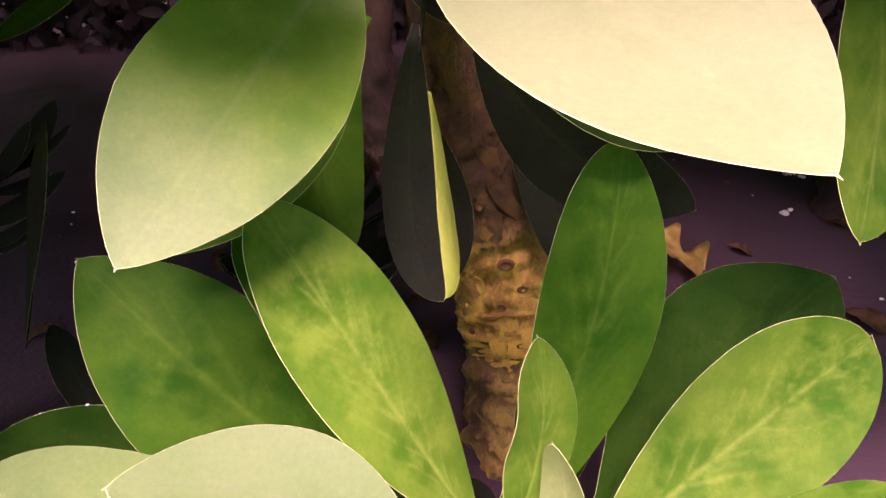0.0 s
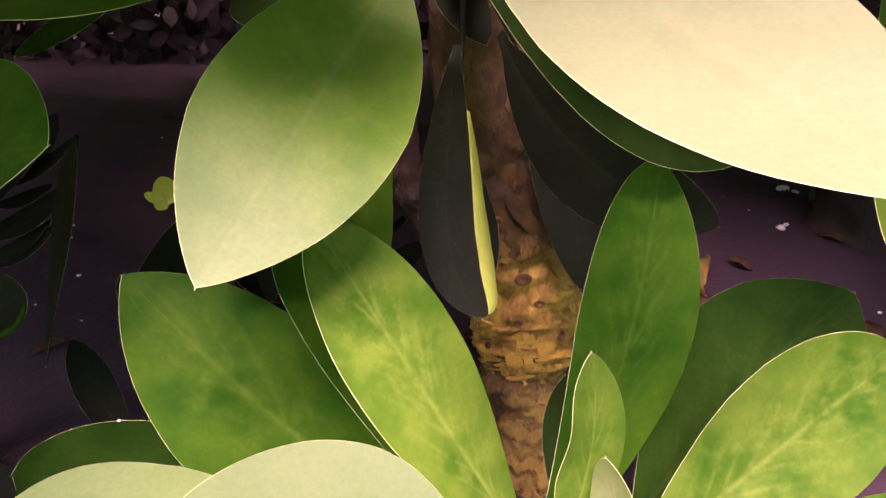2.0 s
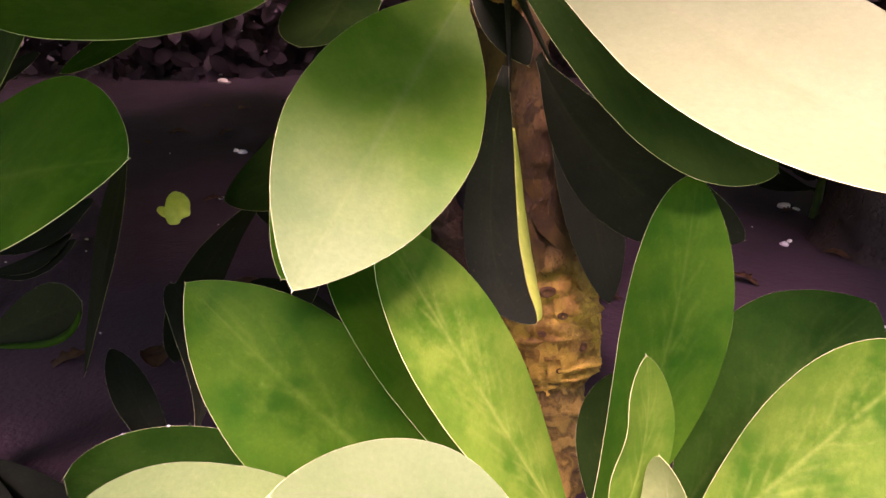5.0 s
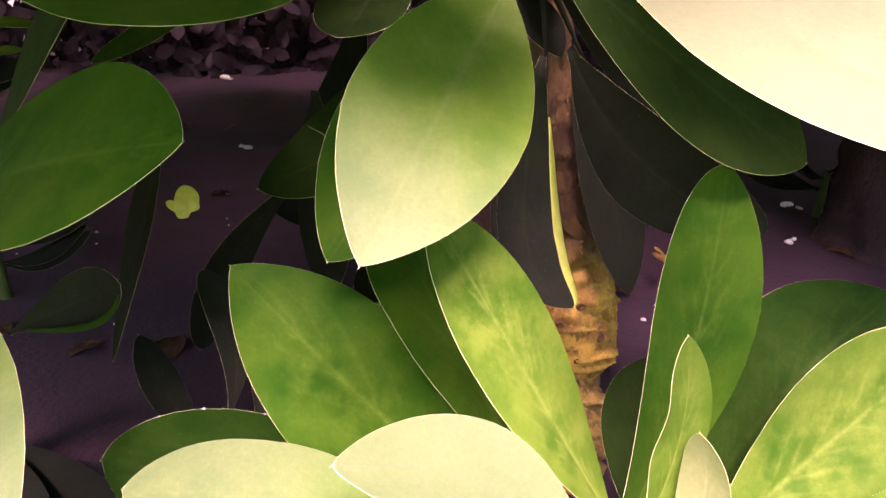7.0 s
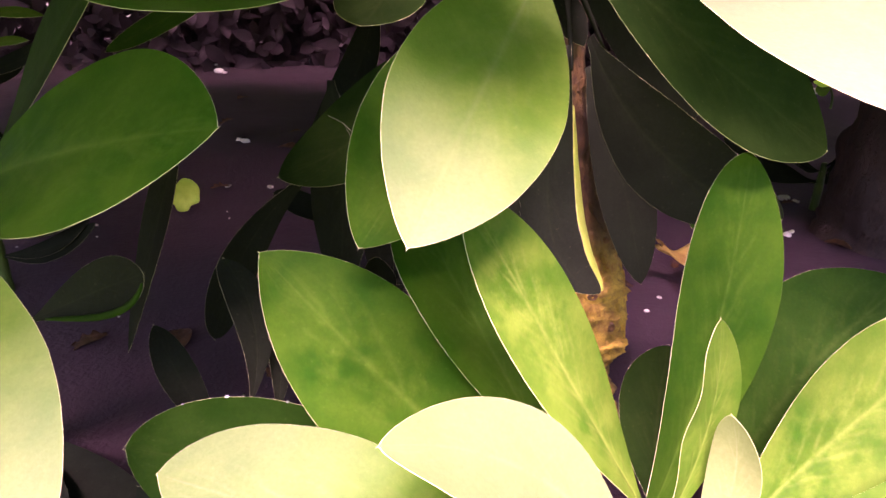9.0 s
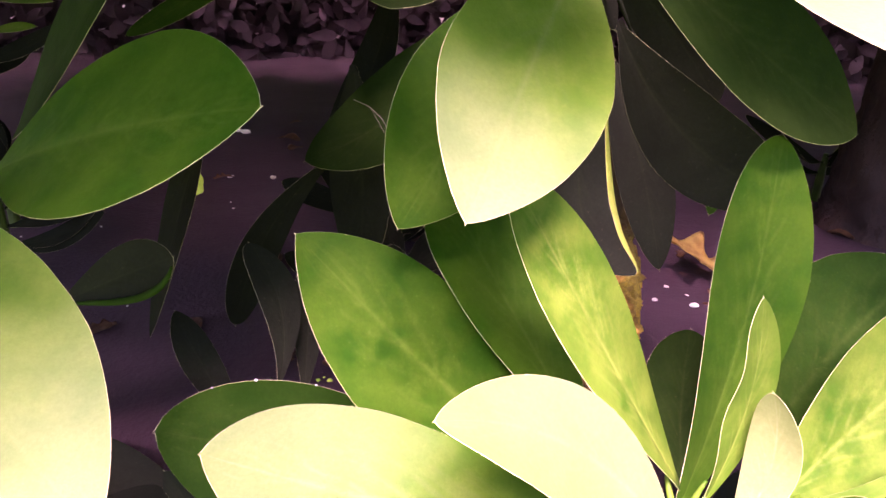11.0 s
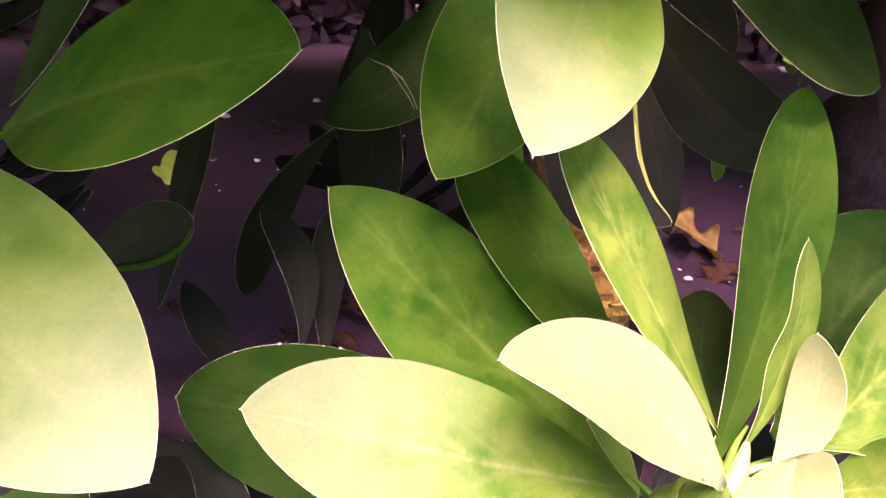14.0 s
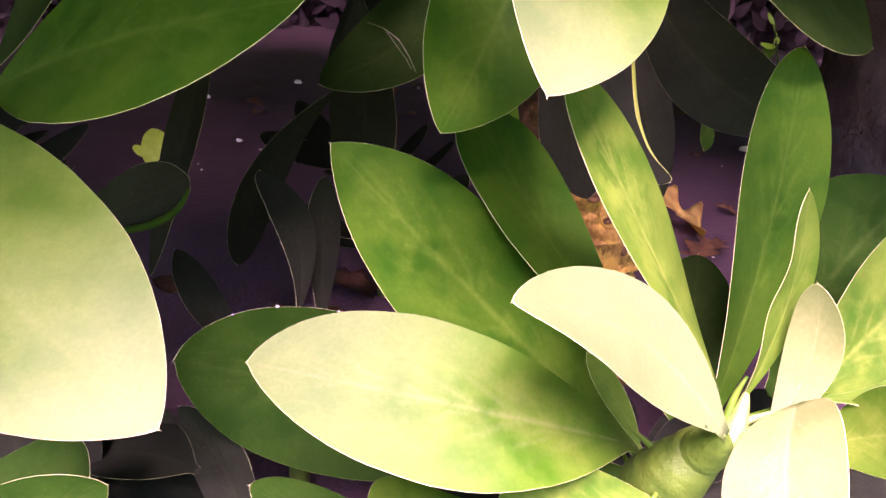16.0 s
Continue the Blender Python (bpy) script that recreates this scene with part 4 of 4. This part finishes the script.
# places to darken: unseen leaves are set between each and the sun
SHADES = [(0.06, 0.355, 0.41), (0.13, 0.35, 0.36), (0.09, 0.42, 0.345), (0.0, 0.36, 0.33), (0.01, 0.44, 0.28), (0.01, 0.57, 0.36), (0.03, 0.57, 0.28), (0.0, 0.55, 0.42), (-0.14, 0.42, 0.36), (-0.30, 0.40, 0.45), (-0.28, 0.35, 0.34),
          (-0.35, 0.45, 0.2), (-0.2, 0.42, 0.15), (-0.3, 0.7, 0.0), (-0.45, 0.9, 0.0), (0.3, 0.75, 0.0), (0.5, 0.95, 0.0), (0.7, 1.1, 0.0), (0.2, 1.2, 0.0), (-0.1, 1.0, 0.0), (0.09, 0.36, 0.2), (0.19, 0.34, 0.38), (0.15, 0.33, 0.21), (0.02, 0.36, 0.45), (0.1, 0.35, 0.39), (0.14, 0.35, 0.35), (0.3, 0.85, 0.0), (0.2, 0.75, 0.0), (0.2, 0.36, 0.235), (0.23, 0.38, 0.25), (-0.11, 0.30, 0.24), (-0.15, 0.31, 0.27),
          (-0.35, 0.30, 0.03), (-0.42, 0.33, 0.03), (0.22, 0.33, 0.03), (0.26, 0.36, 0.02), (0.1, 0.42, 0.0), (-0.30, 0.45, 0.0), (-0.25, 0.50, 0.0), (-0.35, 0.55, 0.0), (-0.42, 0.45, 0.0), (0.25, 0.80, 0.0), (0.24, 0.72, 0.0),
          (-0.38, 1.35, 0.0), (-0.25, 1.55, 0.0), (-0.55, 1.60, 0.0), (-0.70, 1.45, 0.0), (-0.35, 1.85, 0.0), (-0.65, 1.95, 0.0), (-0.40, 1.10, 0.0), (0.38, 0.92, 0.0), (0.55, 1.20, 0.0)]


def overhead_shade():
    while True:
        goal = Vector(random.choice(SHADES))
        height = random.uniform(0.60, 0.82) + 0.12 * max(0, goal.y - 0.6)
        spot = goal + SUN_TO * ((height - goal.z) / SUN_TO.z) + Vector((random.uniform(-0.08, 0.08), random.uniform(-0.08, 0.08), 0))
        for lit, room in GAPS:
            away = spot - Vector(lit)
            if (away - SUN_TO * away.dot(SUN_TO)).length < room + 0.06:
                break
        else:
            break
    a = random.uniform(0, 2 * math.pi)
    run = Vector((math.cos(a), math.sin(a), random.uniform(-0.25, 0.25)))
    return spot - run * 0.05, run, Vector((random.uniform(-0.4, 0.2), random.uniform(-0.5, 0.0), 1))


def hanging_shade():
    """Unseen leaves added close above the hanging ones to shade them."""
    goal = Vector(random.choice([(-0.088, 0.243, 0.482), (-0.105, 0.238, 0.482), (-0.095, 0.242, 0.476), (-0.090, 0.252, 0.488), (0.06, 0.33, 0.53), (0.05, 0.295, 0.54), (0.10, 0.335, 0.54), (0.075, 0.285, 0.476), (0.095, 0.295, 0.472), (0.060, 0.282, 0.482), (0.085, 0.288, 0.474), (0.105, 0.290, 0.476), (0.070, 0.290, 0.480)]))
    a = random.uniform(0, 2 * math.pi)
    run = Vector((math.cos(a), math.sin(a), random.uniform(-0.1, 0.2)))
    spot = goal + Vector((random.uniform(-0.03, 0.03), random.uniform(-0.025, 0.025), random.uniform(0.0, 0.03)))
    return spot - run * 0.035, run, Vector((random.uniform(-0.2, 0.2), -0.3, 1))


def overhead_back():
    while True:
        x, y = random.uniform(-3.0, 3.0), 0.55 + 3.65 * random.random() ** 0.6
        spot = Vector((x, y, 0.76 + 0.12 * y))
        ways = [spot - Vector(lit) for lit, room in GAPS[-3:]]
        if all((away - SUN_TO * away.dot(SUN_TO)).length > 0.06 for away in ways):
            break
    a = random.uniform(0, 2 * math.pi)
    return Vector((x, y, random.uniform(0.62, 0.9) + 0.12 * y + 0.15 * noise.noise(Vector((x * 2, y * 2, 9))))), Vector((math.cos(a), math.sin(a), random.uniform(-0.2, 0.2))), Vector((random.uniform(-0.3, 0.3), random.uniform(-0.3, 0.3), 1))


# added hedge ring: a dark backdrop that also cuts low skylight
def behind():
    a = random.uniform(-math.pi, math.pi) if random.random() < 0.5 else random.uniform(-0.9, 0.9)
    r = random.uniform(2.9, 3.6) + 0.45 * noise.noise(Vector((math.sin(a) * 2, math.cos(a) * 2, 1)))
    x, y = r * math.sin(a), 0.2 + r * math.cos(a)
    z = random.uniform(0.0, (1.5 if abs(a) < 1.9 else 0.9) + 0.4 * noise.noise(Vector((math.sin(a) * 3, math.cos(a) * 3, 4))))
    return Vector((x, y, z)), Vector((random.uniform(-0.7, 0.7), random.uniform(-0.7, 0.2), random.uniform(-0.9, 0.7))), Vector((-x + random.uniform(-0.8, 0.8), -y, random.uniform(0, 1.2)))


simple_leaves("shrub_canopy", 8500, overhead, 0.14, LEAF_CANOPY, "unseen green leaf canopy added to shade the shrubs", "foliage")
simple_leaves("shrub_canopy", 8000, overhead_back, 0.17, LEAF_CANOPY, "unseen green leaf canopy added to darken the bed", "foliage")
simple_leaves("shrub_canopy", 2950, overhead_shade, 0.11, LEAF_CANOPY, "unseen green leaf canopy added to shade the shrubs", "foliage")
simple_leaves("shrub_canopy", 130, hanging_shade, 0.075, LEAF_CANOPY, "unseen green leaves added to shade the hanging ones", "foliage")
simple_leaves("hedge", 36000, behind, 0.10, LEAF_HEDGE, "added hedge ring of dull plum-coloured leaves that blocks low sky", "hedge")


# ---- added wall behind the hedge, pale for bright flecks through it ----
bm = bmesh.new()
bmesh.ops.create_cube(bm, size=1, matrix=Matrix.Translation((0, 4.6, 1.2)) @ Matrix.Diagonal((11, 0.25, 2.6, 1)))
tagged(mesh_object("wall_back", bm, WALL, False), "added pale wall behind the hedge, for bright flecks between its leaves", "wall", kind="structure")
